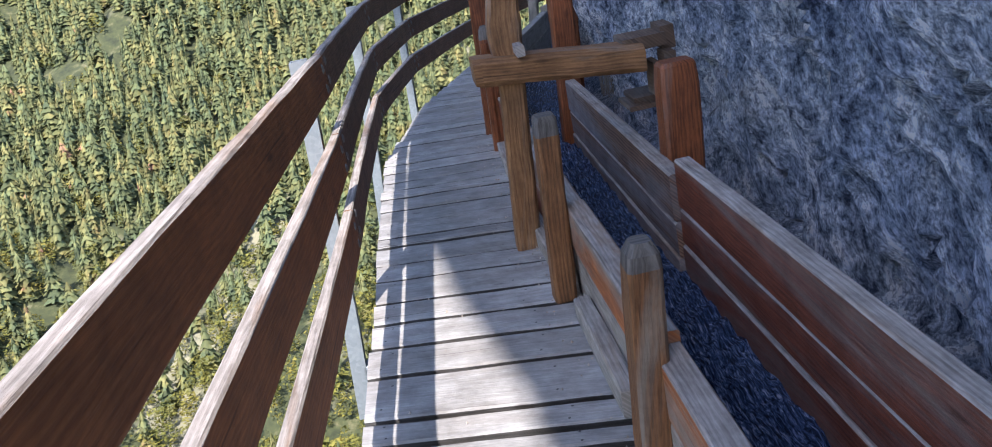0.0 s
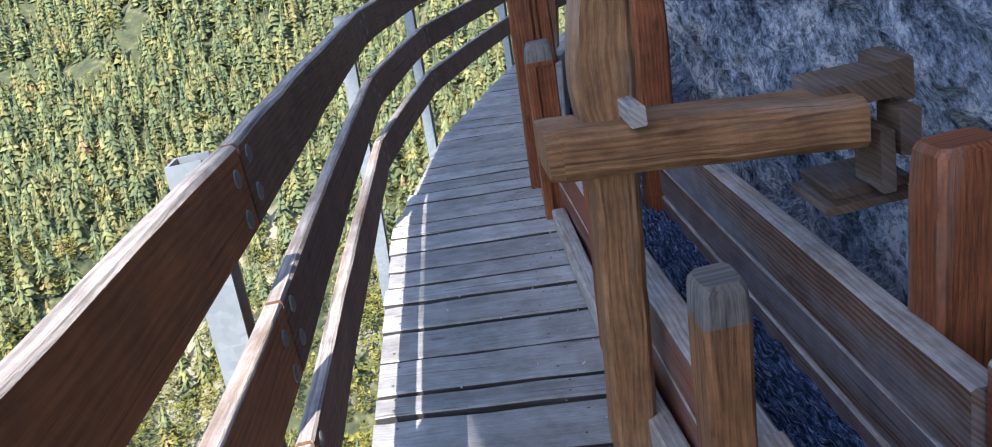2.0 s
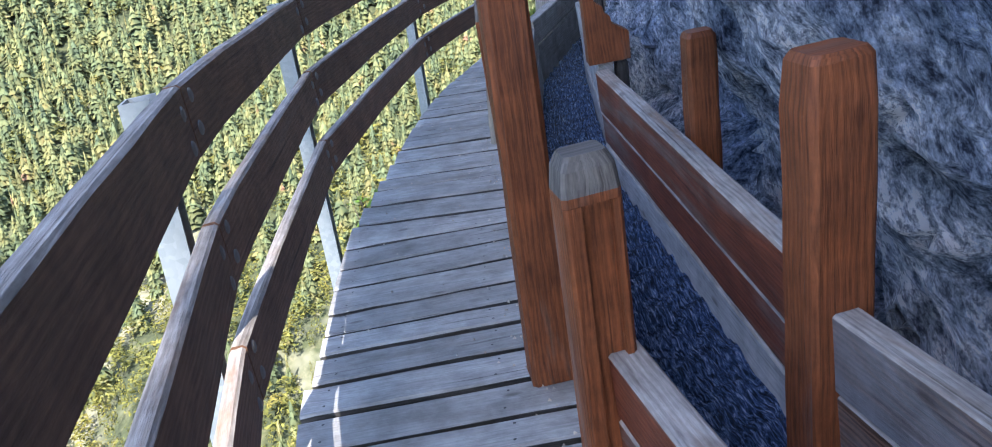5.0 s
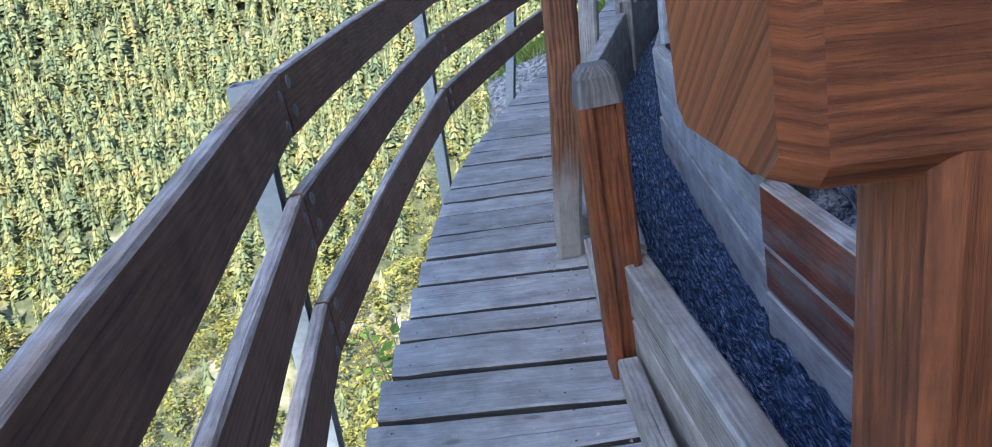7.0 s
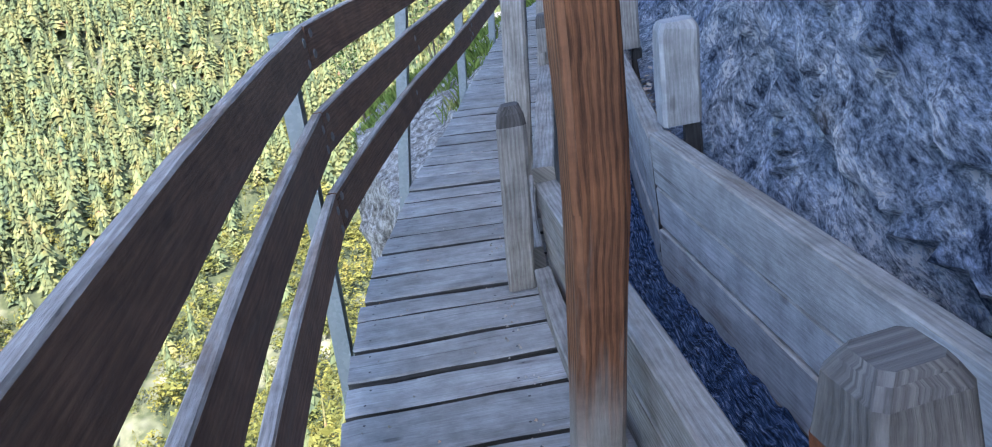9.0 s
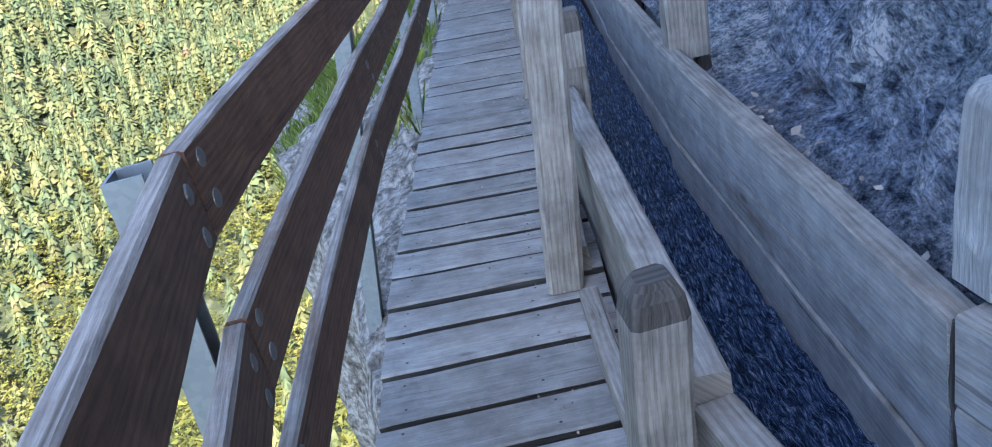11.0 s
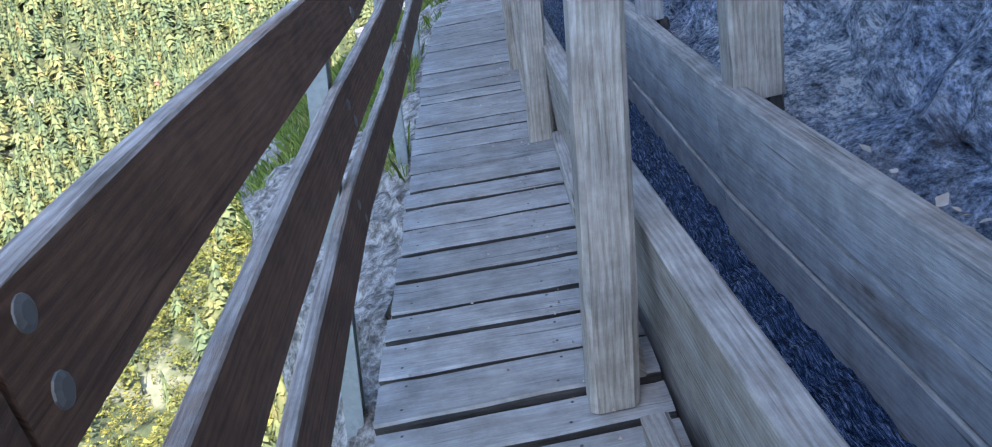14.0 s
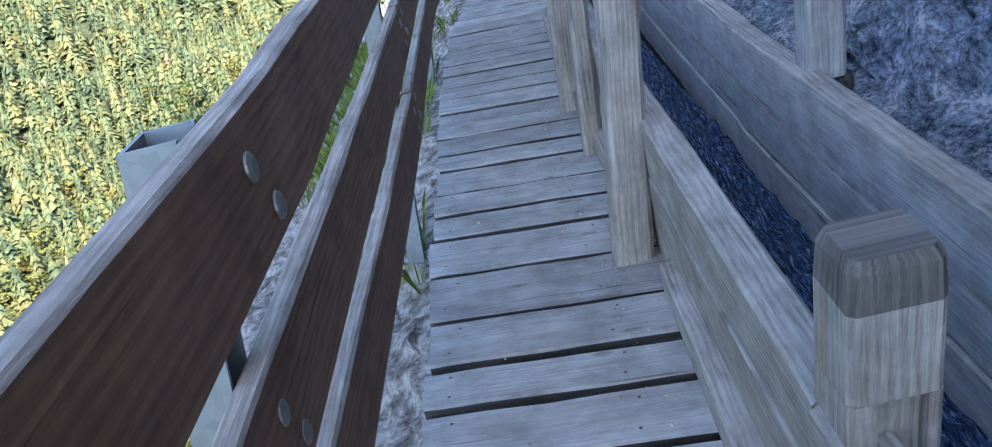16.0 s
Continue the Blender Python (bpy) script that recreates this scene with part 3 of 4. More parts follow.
RAIL_OFF = ([-0.79, -0.72, -0.71, -0.72, -0.59, -0.595, -0.53, -0.53], [-0.78, -0.695, -0.68, -0.705, -0.57, -0.54, -0.49, -0.49], [-0.77, -0.69, -0.665, -0.685, -0.56, -0.465, -0.46, -0.46])


def rail_d(u, z):
    """Offset of the rails' middle line: they stand over the outer edge, and further on they lean in towards the cliff."""
    low, mid, top = (float(np.interp(u, RAIL_U, r)) for r in RAIL_OFF)
    if z < 0.39:
        return low + (z - 0.39) * (mid - low) / 0.30
    return float(np.interp(z, [0.39, 0.69, 0.985], [low, mid, top]))


def rail_line(u, z):
    """The rails run nearly straight from post to post, only a little sprung to the bend."""
    k = max(0, min(len(POSTS_U) - 2, sum(v <= u for v in POSTS_U) - 1))
    a, b2 = POSTS_U[k], POSTS_U[k + 1]
    p, t = chord(a, b2, (u - a) / (b2 - a), lambda v: rail_d(v, z), z)
    return p.lerp(off(u, rail_d(u, z), z), 0.35), (t * 0.65 + along(u) * 0.35).normalized()


def rail_sag(u):
    return float(np.interp(u, [8, 12, 20], [0, -0.028, -0.028]))


def channel(u):
    """Galvanised channel post: web and two flanges, running from below the deck to just over the top rail."""
    bm = bmesh.new()
    t = along(u)
    side = Vector((t.y, -t.x, 0))
    z0, z1 = -0.42, 1.055 + rail_sag(u)
    back = -0.034
    prof = [(-0.062, -0.035), (0.0, -0.035), (0.0, -0.029), (-0.056, -0.029), (-0.056, 0.029), (0.0, 0.029), (0.0, 0.035), (-0.062, 0.035)]
    lo = []
    for z in (z0, 0.0, z1):
        c = off(u, rail_d(u, z) + back - 0.002, z)
        lo.append([bm.verts.new(c + side * p + t * q) for p, q in prof])
    for r0, r1 in zip(lo, lo[1:]):
        for i in range(8):
            k = (i + 1) % 8
            bm.faces.new((r0[i], r0[k], r1[k], r1[i]))
    bm.faces.new(lo[0][::-1])
    bm.faces.new(lo[-1])
    bmesh.ops.recalc_face_normals(bm, faces=bm.faces)
    return bm


def bolt_head(centre, normal):
    bm = bmesh.new()
    rot = normal.to_track_quat("Z", "Y").to_matrix().to_4x4()
    rings = []
    for r0, h in ((0.017, 0.0), (0.016, 0.003), (0.010, 0.006)):
        rings.append([bm.verts.new(centre + rot @ Vector((r0 * math.cos(a * math.pi / 6), r0 * math.sin(a * math.pi / 6), h))) for a in range(12)])
    for a, b2 in zip(rings, rings[1:]):
        for i in range(12):
            bm.faces.new((a[i], a[(i + 1) % 12], b2[(i + 1) % 12], b2[i]))
    bm.faces.new(rings[-1])
    return bm


POSTS_U.insert(0, 0.2)
JOINTS.insert(0, 0.2)
rail = thing("railing", "brown board railing on galvanised steel posts along the drop", "railing", kind="structure")
for u in POSTS_U:
    post = part("steel_post", channel(u), M_STEEL, rail, "galvanised steel channel post")
    t = along(u)
    nrm = Vector((t.y, -t.x, 0))
    foot = bmesh.new()
    loft([(off(u, -deck_width(u) + 0.1, -0.24), t, Vector((0, 0, 1))), (off(u, -deck_width(u) - 0.09, -0.24), t, Vector((0, 0, 1)))], 0.07, 0.10, 0.004, foot)
    part("bracket", foot, M_STEEL, post)
for a, b2 in zip(JOINTS, JOINTS[1:]):
    for top in RAIL_TOP:
        z = top - RAIL_H / 2
        k = max(4, int((b2 - a) / 0.22))
        st = []
        for i in range(k + 1):
            u = a + 0.006 + (b2 - a - 0.012) * i / k
            c, t = rail_line(u, z)
            wear = noise.noise(Vector((u * 6, top * 9, 0))) * 0.004 + rail_sag(u)
            st.append((c + Vector((0, 0, wear)), Vector((t.y, -t.x, 0)), Vector((0, 0, 1))))
        board = part("rail_board", loft(st, RAIL_T, RAIL_H, 0.006, jitter=0.0015, top_mat=1), [M_RAILBOUNCE if a < 5 else M_RAIL, M_EDGE], rail)
        for u in [v for v in POSTS_U if a - 0.01 < v < b2 + 0.01]:
            through_post = u not in JOINTS
            for du in (-0.018, 0.018) if through_post else (-0.055, 0.055):
                uu = u + du
                if not a < uu < b2:
                    continue
                for dz in (-0.012,) if through_post else (-0.036, 0.036):
                    c, t = rail_line(uu, z)
                    nrm = Vector((t.y, -t.x, 0))
                    part("bolt", bolt_head(c + nrm * (RAIL_T / 2 - 0.0005) + Vector((0, 0, dz + du * (-1.7 if through_post else 0.15) + rail_sag(uu))), nrm), M_BOLT, board, "grey steel bolt head")

# ---------------------------------------------------------------- water trough
near_runs = [(1.0, 4.30, 0.33), (4.30, 5.40, 0.36), (5.40, 7.74, 0.345), (7.74, 9.82, 0.34), (9.82, 12.02, 0.37), (12.02, 13.88, 0.42), (13.88, 16.2, 0.42), (16.2, 19.0, 0.42), (19.0, 22.0, 0.42)]
far_runs = [(1.0, 5.33, 0.46, 0.0), (5.33, 7.66, 0.40, -0.02), (7.66, 9.86, 0.47, -0.02), (9.86, 11.86, 0.52, 0.0), (11.86, 13.80, 0.50, 0.0), (13.80, 15.5, 0.47, 0.02), (15.5, 18.6, 0.47, 0.03), (18.6, 22.0, 0.47, 0.03)]


trough = thing("water_trough", "wooden plank water channel beside the walkway", "trough", kind="structure")


def wall_material(u, far):
    if far:
        return M_RED if u < 5.3 or 7.6 < u < 9.8 else M_GRAIN if u < 7.6 else M_PALE
    return M_ORANGE if u < 5.4 else M_RED if u < 7.7 else M_GREY


def trough_board(u0, u1, dfun, shift, z0, z1, thick, mat):
    k = max(2, int((u1 - u0) / 0.3))
    st = []
    for i in range(k + 1):
        u = u0 + (u1 - u0) * i / k
        c, t = chord(u0, u1, i / k, lambda v: dfun(v) + thick / 2 + shift, (z0 + z1) / 2)
        wear = noise.noise(Vector((u * 5, z1 * 7, 2))) * 0.003
        st.append((c + Vector((0, 0, wear)), Vector((t.y, -t.x, 0)), Vector((0, 0, 1))))
    part("trough_board", loft(st, thick, z1 - z0, 0.007, jitter=0.0015, top_mat=1), [mat, M_GREY if mat in (M_GREY, M_PALE) else M_EDGE], trough)


for a, b2, top in near_runs:
    m = wall_material((a + b2) / 2, False)
    cut = top - 0.165
    trough_board(a + 0.004, b2 - 0.004, trough_near, RNG.uniform(-0.004, 0.004), cut + 0.003, top, NEAR_T, m)
    trough_board(a + 0.002, b2 - 0.002, trough_near, RNG.uniform(-0.004, 0.004), -0.18, cut - 0.003, NEAR_T, M_GREY if m is M_ORANGE else m)
for a, b2, top, sh in far_runs:
    m = wall_material((a + b2) / 2, True)
    cut = top - 0.19
    trough_board(a + 0.006, b2 - 0.006, trough_far, sh, cut + 0.003, top, FAR_T, m)
    trough_board(a + 0.003, b2 - 0.003, trough_far, sh + 0.003, cut - 0.145, cut - 0.003, FAR_T, m)
    trough_board(a + 0.004, b2 - 0.004, trough_far, sh - 0.002, -0.02, cut - 0.150, FAR_T, M_PALE if m is not M_PALE and a > 7 else m)
    trough_board(a + 0.003, b2 - 0.003, trough_far, sh, -0.2, -0.024, FAR_T, M_WETSHADE)
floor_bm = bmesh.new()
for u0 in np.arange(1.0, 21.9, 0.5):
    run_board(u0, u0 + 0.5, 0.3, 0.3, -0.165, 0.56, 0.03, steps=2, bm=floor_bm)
part("trough_floor", floor_bm, M_WETSHADE, trough, "dark wet trough floor")


def build_water():
    bm = bmesh.new()
    uvl = bm.loops.layers.uv.verify()
    us = np.arange(1.0, 22.0, 0.014)
    rows = []
    for u in us:
        d0, d1 = trough_near(u) + NEAR_T - 0.01, trough_far(u) + 0.04
        row = []
        for k in range(25):
            p = off(u, d0 + (d1 - d0) * k / 24, 0.0)
            # ripples: cross waves running downstream
            rip = noise.noise(Vector((p.x * 16, p.y * 8, 0))) * 0.016 + noise.noise(Vector((p.x * 40, p.y * 26, 3))) * 0.011
            rip += math.sin((u * 1.0 - abs(k - 12) * 0.024) * 34 + noise.noise(Vector((u * 2, k * 0.2, 1))) * 4) * 0.008
            row.append((bm.verts.new(p + Vector((0, 0, rip))), u, k * 0.02))
        rows.append(row)
    for r0, r1 in zip(rows, rows[1:]):
        for k in range(24):
            q = (r0[k], r0[k + 1], r1[k + 1], r1[k])
            f = bm.faces.new([v[0] for v in q])
            f.smooth = True
            for loop, v in zip(f.loops, q):
                loop[uvl].uv = (v[1], v[2])
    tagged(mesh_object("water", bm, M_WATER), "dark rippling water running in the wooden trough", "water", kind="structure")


build_water()

# kerb board along the foot of the trough
kerb_runs = [(4.5, 5.15), (5.35, 6.3), (6.5, 7.55), (8.25, 9.7), (9.95, 10.6), (10.85, 11.9), (12.1, 12.95), (13.2, 13.8), (14.05, 14.85), (15.1, 16.0), (16.3, 18.0)]
for a, b2 in kerb_runs:
    bm = run_board(a, b2, trough_near(a) - 0.035, trough_near(b2) - 0.035, 0.045, 0.06, 0.09, jitter=0.002)
    tagged(mesh_object("kerb_board", bm, M_GREY), "grey weathered kerb board along the trough foot", "board", "kerb boards", "structure")

# ---------------------------------------------------------------- timber posts

def frame_at(u):
    t = along(u)
    return Vector((t.y, -t.x, 0)), t


def short_post(u, d, height, mat, label, w=0.10, h=0.085, notch=False, lean=0.10, z0=0.0, crown=0.42, dome=0.05, solid=0.10):
    side, t = frame_at(u)
    ob = thing("trough_post", label, "post", "short trough posts", place=off(u, d, z0))
    st = rounded_top(Vector((0, 0, 0)), t, side, height, w, h, side * lean, dome=dome, foot=0.0, crown=crown)
    if not notch:
        part("post", loft(st, w, h, 0.010, jitter=0.002, head_mat=1), [mat, M_HEAD], ob)
        return ob
    # the face towards the start of the walk has a long housing cut in it: two cheeks below a solid head
    axis = (Vector((0, 0, 1)) + side * lean).normalized()
    neck, deep = height - solid, 0.022
    part("head", loft([(axis * neck, t, side, 1.0, 1.0)] + [q for q in st if q[0].z > neck + 0.01], w, h, 0.010, head_mat=1), [mat, M_HEAD], ob, "worn dark grey head")
    a, c, g0, g1, ch = w / 2, h / 2, -h * 0.20, h * 0.32, 0.008
    outline = [(a, -c + ch), (a, c - ch), (a - ch, c), (-a + ch, c), (-a, c - ch), (-a, g1), (deep - a, g1), (deep - a, g0), (-a, g0), (-a, -c + ch), (ch - a, -c), (a - ch, -c)]
    bm = bmesh.new()
    uvl = bm.loops.layers.uv.verify()
    rings = [[bm.verts.new(axis * z + t * p + side * q) for p, q in outline] for z in (0.0, neck * 0.35, neck * 0.7, neck - 0.0005)]
    run = [0.0]
    for (p, q), (p2, q2) in zip(outline, outline[1:] + outline[:1]):
        run.append(run[-1] + math.hypot(p2 - p, q2 - q))
    for k in range(3):
        for i in range(12):
            f = bm.faces.new((rings[k][i], rings[k][(i + 1) % 12], rings[k + 1][(i + 1) % 12], rings[k + 1][i]))
            for loop, (zz, v) in zip(f.loops, ((k, i), (k, i + 1), (k + 1, i + 1), (k + 1, i))):
                loop[uvl].uv = (u + zz * neck * 0.34, run[v] + u)
    bm.faces.new(rings[3])
    bm.faces.new(rings[0][::-1])
    bmesh.ops.recalc_face_normals(bm, faces=bm.faces)
    part("shaft", bm, mat, ob)
    return ob


short_post(4.26, 0.055, 0.64, M_OAK, "brown square post with a rounded grey head beside the trough", lean=0.06)
short_post(5.36, 0.025, 0.72, M_OAK, "brown square trough post with chamfered head", lean=0.05, crown=0.2, dome=0.035)
short_post(6.42, 0.05, 0.70, M_REDPOST, "red-brown trough post tucked under a beam", lean=0.06)
short_post(7.72, 0.055, 0.80, M_REDPOST, "brown trough post with a long cut housing", w=0.11, h=0.125, notch=True, lean=0.05, crown=0.3)
short_post(9.80, 0.070, 0.90, M_REDPOST, "brown trough post with rounded head and cut housing", w=0.11, h=0.12, notch=True, lean=0.02)
short_post(11.99, 0.035, 0.675, M_GREY, "weathered grey trough post with rounded dark head", lean=0.095, w=0.10, h=0.10)
short_post(13.84, 0.165, 0.69, M_GREY, "weathered grey trough post with a worn dark head", lean=0.06, w=0.12, h=0.12, crown=0.16, dome=0.03, notch=True, solid=0.20)


def tall_post(u, d, mat, label, w, h, lean, wobble=0.0, high=2.1):
    side, t = frame_at(u)
    ob = thing("support_post", label, "post", "tall support posts", place=off(u, d, 0.0))
    st = []
    for i in range(15):
        z = high * i / 14
        s = 1 + 0.06 * math.sin(z * 3.1 + u)
        st.append((side * (lean * z + wobble * math.sin(z * 4.4 + u)) + t * (wobble * 0.6 * math.sin(z * 3.1)) + Vector((0, 0, z)), side, t, s, s))
    part("post", loft(st, w, h, 0.014, jitter=0.002), mat, ob)
    return ob


def curved_post(u, d):
    side, t = frame_at(u)
    ob = thing("support_post", "brown hewn support post with a swelling crooked head above the beam", "post", "tall support posts", place=off(u, d, 0.0))
    shape = [(0, 1.0, 0.0), (0.5, 0.98, 0.012), (0.72, 0.95, 0.018), (0.84, 0.98, 0.02), (0.90, 1.28, 0.012), (1.0, 1.30, 0.012), (1.1, 1.14, 0.022), (1.2, 0.96, 0.034), (1.35, 0.86, 0.04), (1.7, 0.9, 0.045), (2.1, 0.9, 0.05)]
    zs = np.linspace(0, 2.1, 43)
    ss = np.convolve(np.pad(np.interp(zs, [q[0] for q in shape], [q[1] for q in shape]), 2, mode="edge"), [0.1, 0.2, 0.4, 0.2, 0.1], mode="valid")
    os = np.convolve(np.pad(np.interp(zs, [q[0] for q in shape], [q[2] for q in shape]), 2, mode="edge"), [0.1, 0.2, 0.4, 0.2, 0.1], mode="valid")
    st = [(side * (float(o) + 0.05 * float(z)) + Vector((0, 0, float(z))), side, t, float(q), 1.0) for z, q, o in zip(zs, ss, os)]
    part("post", loft(st, 0.112, 0.10, 0.014, jitter=0.002), M_BEAM, ob)
    return ob


curved_post(5.95, -0.015)
tall_post(8.22, 0.025, M_REDPOST, "dark red-brown square support post with checks", 0.125, 0.12, 0.05)
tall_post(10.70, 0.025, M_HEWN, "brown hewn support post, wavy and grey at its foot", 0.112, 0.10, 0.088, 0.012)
tall_post(13.15, 0.018, M_GREY, "grey square support post with fine grain", 0.112, 0.11, 0.118)
tall_post(15.08, 0.05, M_GREY, "grey square support post with a dark knot", 0.11, 0.11, 0.115)
tall_post(15.90, 0.085, M_GREY, "slim grey support post beside the trough", 0.075, 0.09, 0.08)
tall_post(16.42, 0.075, M_GREY, "grey support post at the far trough", 0.10, 0.10, 0.08)


# crossbeams from the posts to the rock
def crossbeam(u, d0, d1, z, w, h, mat, label, tilt=0.0, wedge=True):
    side, t = frame_at(u)
    ob = thing("crossbeam", label, "beam", "crossbeams", place=off(u, 0, 0))
    st = []
    for i in range(8):
        f = i / 7
        s = 0.94 if i == 0 else 1.0
        d = d0 + (d1 - d0) * f + (0.012 if i == 1 else 0) - (0.0 if i != 1 else (d1 - d0) / 7 - 0.02)
        st.append((side * d + Vector((0, 0, z + tilt * (d - d0))), t, Vector((0, 0, 1)), s, s))
    part("beam", loft(st, w, h, 0.02, jitter=0.003), mat, ob)
    if wedge:
        ws = [(side * 0.082 + t * y + Vector((0, 0, z + h / 2 + 0.008 + y * 0.04)), side, Vector((0, 0, 1)), 1 - y * 0.6, 1 - y * 0.6) for y in (-0.13, 0.0, 0.11)]
        part("wedge", loft(ws, 0.034, 0.042, 0.004), M_EDGE, ob, "small pale wooden wedge")
    return ob


crossbeam(5.93, -0.115, 0.60, 0.826, 0.19, 0.116, M_BEAM, "pale brown squared beam from post to rock", -0.11)
crossbeam(8.26, -0.085, 1.0, 1.245, 0.20, 0.24, M_REDPOST, "dark red-brown squared beam overhead", -0.12, False)

# packing blocks between the first beam and the rock
side, t = frame_at(6.0)
pack = thing("packing_blocks", "stack of dark wooden packing blocks wedged against the rock", "blocks", place=off(6.0, 0.60, -0.10))
for dz, dd, dt, w, h, ln in ((0.635, 0.03, 0.0, 0.22, 0.022, 0.19), (0.660, 0.05, 0.02, 0.20, 0.024, 0.17), (0.745, 0.05, -0.085, 0.035, 0.15, 0.12), (0.80, 0.11, -0.085, 0.05, 0.11, 0.1), (0.905, 0.02, -0.02, 0.19, 0.055, 0.15), (0.905, 0.13, 0.0, 0.06, 0.10, 0.14)):
    st = [(side * (dd) + t * (dt + e) + Vector((0, 0, dz + e * 0.05)), side, Vector((0, 0, 1))) for e in (-ln / 2, 0, ln / 2)]
    part("block", loft(st, w, h, 0.004, jitter=0.002), M_OAKDARK, pack)


# posts on the cliff side of the trough
def rear_post(u, d, z0, z1, w, h, mat, label, lean=0.05):
    side, t = frame_at(u)
    ob = thing("rear_post", label, "post", "cliff-side trough posts", place=off(u, d, z0))
    st = rounded_top(Vector((0, 0, 0)), t, side, z1 - z0, w, h, side * lean, dome=0.03, crown=0.22)
    part("post", loft(st, w, h, 0.012, jitter=0.002), mat, ob)
    return ob


def cut_post(u, d):
    """A post head sawn and split in steps on its rock side, to pass under the overhang."""
    side, t = frame_at(u)
    ob = thing("rear_post", "red-brown post head split in steps to fit under the rock", "post", "cliff-side trough posts", place=off(u, d, 0.50))
    outline = [(-0.07, 0.0), (0.115, 0.0), (0.118, 0.12), (0.072, 0.15), (0.05, 0.165), (0.042, 0.20), (0.02, 0.215), (0.014, 0.245), (-0.012, 0.262), (-0.022, 0.285), (-0.045, 0.292), (-0.062, 0.315), (-0.068, 0.30)]
    bm = bmesh.new()
    uvl = bm.loops.layers.uv.verify()
    rings = [[bm.verts.new(side * (p + 0.03 * q) + t * e + Vector((0, 0, q))) for p, q in outline] for e in (-0.055, 0.055)]
    faces = [bm.faces.new(rings[0]), bm.faces.new(rings[1][::-1])]
    n0 = len(outline)
    faces += [bm.faces.new((rings[0][i], rings[1][i], rings[1][(i + 1) % n0], rings[0][(i + 1) % n0])) for i in range(n0)]
    for f in faces:
        for loop in f.loops:
            c = loop.vert.co
            loop[uvl].uv = (c.z + 3.0, c.dot(side) + c.dot(t) + 7.0)
    bmesh.ops.recalc_face_normals(bm, faces=bm.faces)
    part("post", bm, M_REDPOST, ob)


rear_post(5.58, 0.605, -0.15, 0.77, 0.12, 0.15, M_REDPOST, "red-brown square post with rounded head behind the trough", 0.03)
rear_post(7.58, 0.50, -0.15, 0.92, 0.13, 0.14, M_REDPOST, "dark red-brown post standing against the rock")
rear_post(8.74, 0.655, -0.15, 0.78, 0.09, 0.10, M_REDPOST, "orange-brown post stub in the rock recess")
cut_post(9.90, 0.555)
rear_post(11.88, 0.645, 0.535, 0.87, 0.11, 0.13, M_PALE, "pale grey post head over the trough wall")
rear_post(13.76, 0.61, 0.455, 0.80, 0.12, 0.15, M_GREY, "grey square post head over the trough wall")
rear_post(14.98, 0.60, 0.44, 0.90, 0.09, 0.10, M_PALE, "pale slim post behind the trough")
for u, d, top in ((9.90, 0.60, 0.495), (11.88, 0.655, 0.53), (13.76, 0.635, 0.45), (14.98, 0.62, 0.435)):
    rear_post(u, d, -0.15, top, 0.06, 0.06, M_WETSHADE, "dark wet post stem behind the trough")


# ---------------------------------------------------------------- earth behind the trough, leaves, plants
def build_bank():
    verts, faces = [], []
    us, ds = np.arange(1, 24, 0.06), np.arange(0.66, 1.4, 0.05)
    for u in us:
        rise = float(np.interp(u, [1, 9, 11.5, 12.5, 14, 24], [0.0, 0.0, 0.15, 0.36, 0.40, 0.42]))
        for d in ds:
            p = off(u, d, rise - 0.02 + max(0, d - 0.66) * 0.35)
            p.z += noise.fractal(p * 4.0, 1.0, 2.0, 4) * 0.03
            verts.append(p)
    nd = len(ds)
    for i in range(len(us) - 1):
        for k in range(nd - 1):
            a = i * nd + k
            faces.append((a, a + 1, a + nd + 1, a + nd))
    me = bpy.data.meshes.new("earth_bank")
    me.from_pydata(verts, [], faces)
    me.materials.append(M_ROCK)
    tagged(new("earth_bank", me), "stony earth between the trough and the rock", "ground", kind="structure")


build_bank()


def leaf_faces(bm, p, size, rng, up=None):
    a = rng.uniform(0, 6.28)
    x = Vector((math.cos(a), math.sin(a), rng.uniform(-0.4, 0.4)))
    n0 = up or Vector((rng.uniform(-0.5, 0.5), rng.uniform(-0.5, 0.5), 1)).normalized()
    y = n0.cross(x).normalized()
    pts = [p, p + x * size * 0.4 + y * size * 0.3 + n0 * size * 0.06, p + x * size, p + x * size * 0.4 - y * size * 0.3 + n0 * size * 0.06]
    bm.faces.new([bm.verts.new(q) for q in pts])


bm = bmesh.new()
rng = random.Random(5)
for _ in range(260):
    u = rng.uniform(12.0, 13.3)
    d = 0.62 + abs(rng.gauss(0, 0.05))
    z = float(np.interp(u, [9, 11.5, 12.5, 14, 24], [0.0, 0.15, 0.36, 0.40, 0.42])) + max(0, d - 0.66) * 0.35 + rng.uniform(0, 0.035)
    leaf_faces(bm, off(u, d, z), rng.uniform(0.02, 0.05), rng)
tagged(mesh_object("dead_leaves", bm, M_DEAD), "dry fallen leaves on the earth beside the trough", "leaves", kind="stuff")


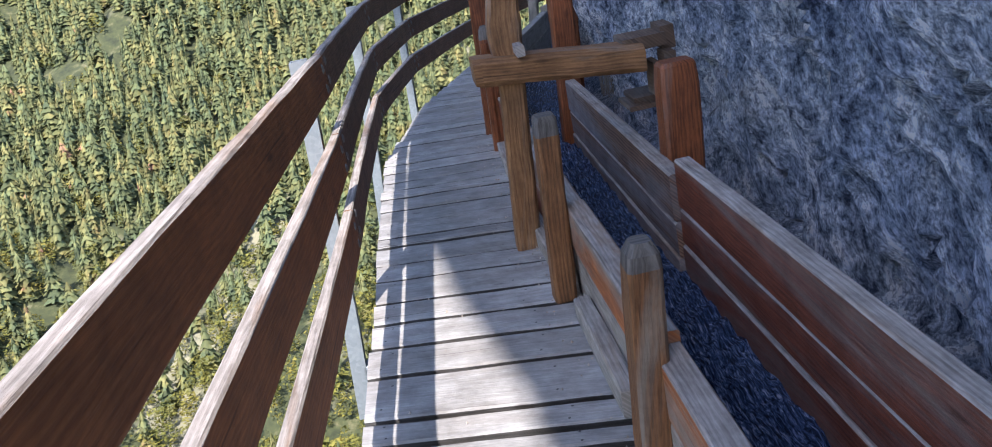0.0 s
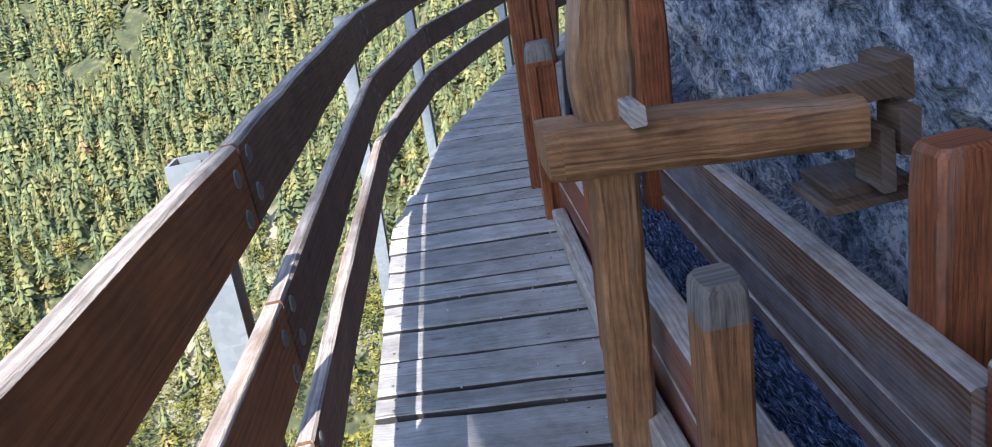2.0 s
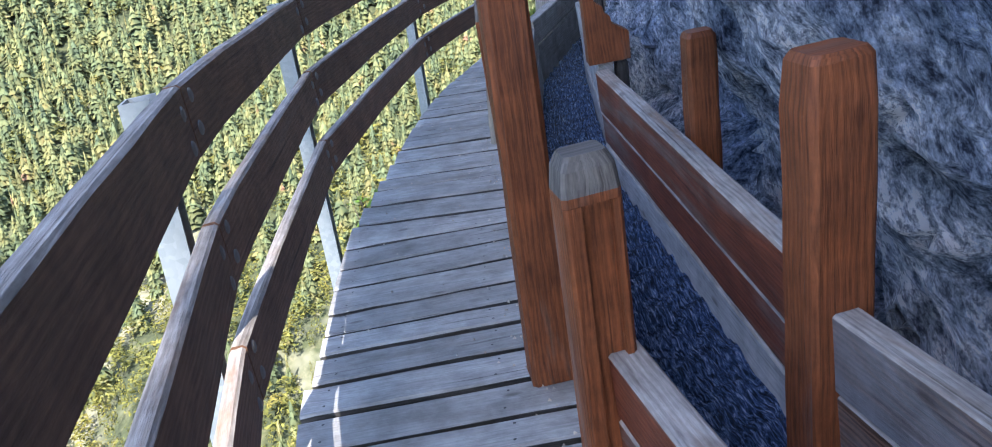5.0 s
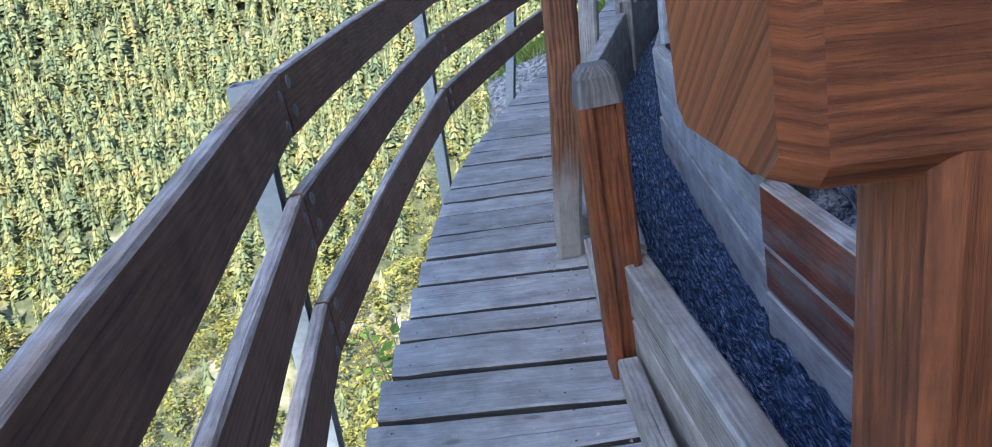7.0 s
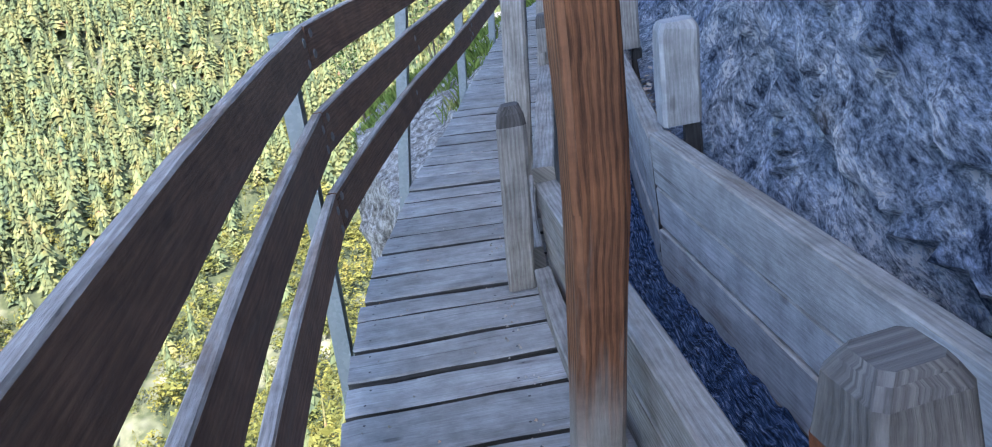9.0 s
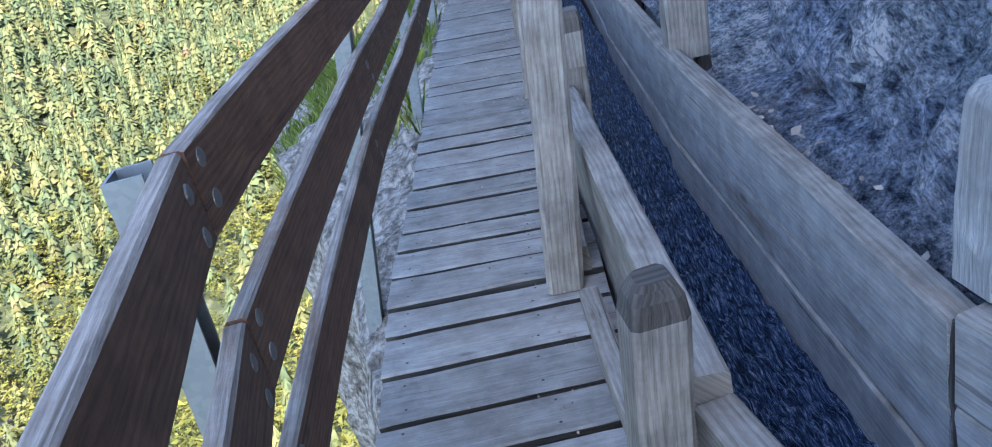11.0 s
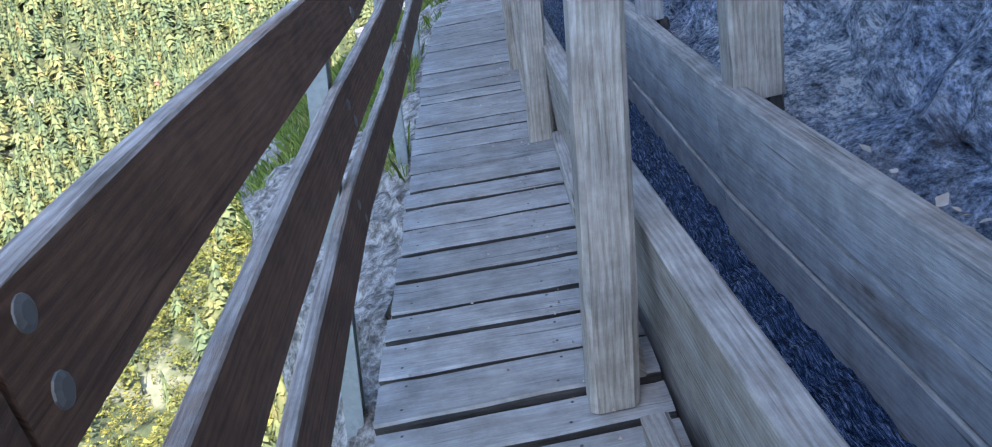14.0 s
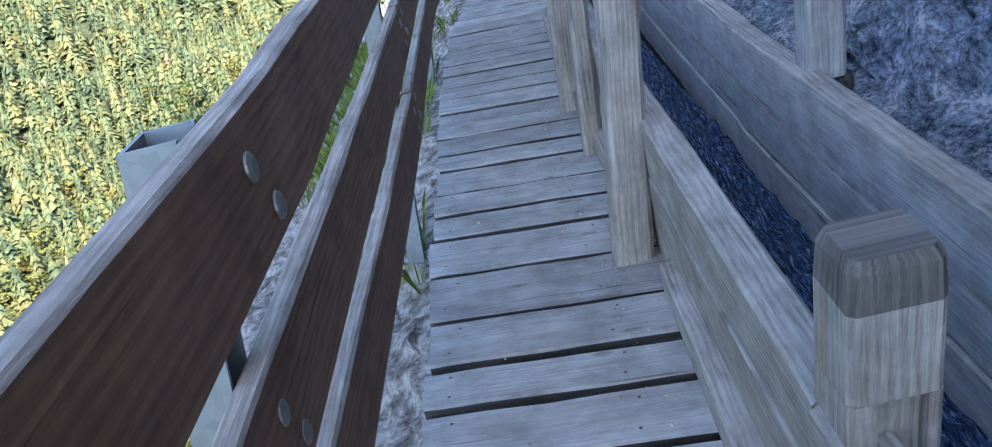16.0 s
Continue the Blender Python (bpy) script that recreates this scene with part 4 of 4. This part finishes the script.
def sprig(u, d, z, height, count, seed, size):
    rng = random.Random(seed)
    ob = thing("leafy_plant", "small green leafy plant at the outer edge of the walkway", "plant", place=off(u, d, z))
    stem, leaves = bmesh.new(), bmesh.new()
    for s in range(3):
        tip = Vector((rng.uniform(-0.14, 0.14), rng.uniform(-0.14, 0.14), height * rng.uniform(0.75, 1)))
        st = [(tip * f + Vector((0, 0, -0.03 * f * f)), Vector((1, 0, 0)), Vector((0, 1, 0)), 1.2 - f * 0.8, 1.2 - f * 0.8) for f in (0, 0.33, 0.66, 1)]
        loft(st, 0.008, 0.008, 0.002, stem)
        for k in range(count):
            f = rng.uniform(0.3, 1)
            leaf_faces(leaves, tip * f, rng.uniform(0.5, 1) * size, rng)
    part("stem", stem, M_BARK, ob)
    part("foliage", leaves, M_LEAF, ob)


sprig(10.60, -0.76, -0.75, 0.80, 12, 3, 0.075)
sprig(10.78, -0.78, -0.75, 0.72, 10, 4, 0.07)

bm = bmesh.new()
rng = random.Random(11)
for _ in range(5200):
    u = rng.uniform(14.6, 24)
    d = -rng.uniform(0.66, 2.9)
    if noise.noise(Vector((u * 1.1, d * 1.5, 0))) < (0.28 if u < 17 else -0.12):
        continue
    if d < ledge_reach(u) - 0.1:
        continue
    base = off(u, d, ledge_z(u, d) - 0.03)
    for _ in range(5):
        a = rng.uniform(0, 6.28)
        h = rng.uniform(0.07, 0.2)
        lean = Vector((math.cos(a), math.sin(a), 0)) * h * rng.uniform(0.2, 0.7)
        w = Vector((-math.sin(a), math.cos(a), 0)) * 0.004
        q = base + Vector((rng.uniform(-0.04, 0.04), rng.uniform(-0.04, 0.04), 0))
        bm.faces.new([bm.verts.new(v) for v in (q - w, q + w, q + lean * 0.5 + Vector((0, 0, h * 0.7)) + w * 0.6, q + lean + Vector((0, 0, h)))])
tagged(mesh_object("grass", bm, M_GRASS), "tufts of green grass on the scree by the walkway", "grass", kind="stuff")

# dry grass hanging in the recess behind the trough
bm = bmesh.new()
rng = random.Random(17)
for _ in range(150):
    base = off(rng.gauss(8.32, 0.06), rng.uniform(0.82, 0.98), 0.10)
    a, h = rng.uniform(0, 6.28), rng.uniform(0.16, 0.32)
    lean = Vector((math.cos(a), math.sin(a), 0)) * h * rng.uniform(0.2, 0.45)
    w = Vector((-math.sin(a), math.cos(a), 0)) * 0.0018
    bend = base + lean * 0.5 + Vector((0, 0, h * 0.75))
    lo, hi = [bm.verts.new(v) for v in (base - w, base + w)], [bm.verts.new(v) for v in (bend + w * 0.7, bend - w * 0.7)]
    bm.faces.new(lo + hi)
    bm.faces.new((hi[1], hi[0], bm.verts.new(base + lean + Vector((0, 0, h * 0.8)))))
tagged(mesh_object("dry_grass", bm, M_DEAD), "tuft of thin dry grass in the rock recess behind the trough", "grass", kind="stuff")

# nail heads in the planks, two by two near each end
bm = bmesh.new()
rng = random.Random(31)
for ob in [o for o in deck.children if o.name.startswith("plank")]:
    co = [v.co for v in ob.data.vertices]
    left, right = sum(co[:8], Vector()) / 8, sum(co[-8:], Vector()) / 8
    run, wide = (right - left), (co[3] - co[6]).length
    x = run.normalized()
    yv = Vector((-x.y, x.x, 0))
    for at in (0.07, run.length - 0.24):
        for e in (-0.28, 0.28):
            c = left + x * (at + rng.uniform(-0.012, 0.012)) + yv * wide * e
            z = max(v.z for v in co) + 0.0008
            bm.faces.new([bm.verts.new((c.x + 0.0048 * math.cos(k * 1.047), c.y + 0.0048 * math.sin(k * 1.047), z)) for k in range(6)])
nails = part("nail_heads", bm, M_WETSHADE, deck, "dark nail heads")
nails["kind"] = "stuff"

bm = bmesh.new()
for _ in range(520):
    u = rng.uniform(4.2, 17)
    d = -abs(rng.gauss(0, 0.06)) + 0.02 if rng.random() < 0.7 else -rng.uniform(0, 0.6)
    p = off(u, d, 0.006)
    r0 = rng.uniform(0.002, 0.007)
    a = rng.uniform(0, 6.28)
    tri = [bm.verts.new(p + Vector((r0 * math.cos(a + k * 2.1), r0 * math.sin(a + k * 2.1), -0.003))) for k in range(3)]
    tip = bm.verts.new(p + Vector((0, 0, r0 * 0.8)))
    for k in range(3):
        bm.faces.new((tri[k], tri[(k + 1) % 3], tip))
tagged(mesh_object("grit", bm, M_DEAD), "small chips and grit lying on the planks", "debris", kind="stuff")

# cord hanging in the open joint of the trough wall
st = []
for k in range(9):
    f = k / 8
    st.append((off(11.86, trough_far(11.86) + 0.012 - 0.01 * f, 0.50 - 0.42 * f) + along(11.8) * (0.012 * math.sin(f * 7)), Vector((1, 0, 0)), Vector((0, 1, 0))))
ob = thing("cord", "frayed dark green cord hanging in a trough joint", "cord", place=(0, 0, 0))
part("strand", loft(st, 0.012, 0.012, 0.004, jitter=0.002), M_WETSHADE, ob)


def shrub(place, height, seed):
    rng = random.Random(seed)
    ob = thing("shrub", "small green shrub growing from the rock below the railing", "shrub", place=place)
    stem, leaves = bmesh.new(), bmesh.new()
    for k in range(7):
        tip = Vector((rng.uniform(-0.35, 0.35), rng.uniform(-0.35, 0.35), height * rng.uniform(0.7, 1.05)))
        loft([(tip * f + Vector((0, 0, 0.1 * math.sin(3 * f))), Vector((1, 0, 0)), Vector((0, 1, 0)), 1.3 - f, 1.3 - f) for f in (0, 0.3, 0.6, 1)], 0.014, 0.014, 0.003, stem)
        for _ in range(38):
            f = rng.uniform(0.45, 1.05)
            leaf_faces(leaves, tip * f + Vector((rng.gauss(0, 0.07), rng.gauss(0, 0.07), rng.gauss(0, 0.06))), rng.uniform(0.04, 0.085), rng)
    part("stem", stem, M_BARK, ob)
    part("foliage", leaves, M_LEAF, ob)


shrub(off(19.0, -2.9, ledge_z(19.0, -2.75) - 0.1), 0.95, 1)
shrub(off(21.5, -3.1, ledge_z(21.5, -3.0) - 0.1), 1.2, 2)
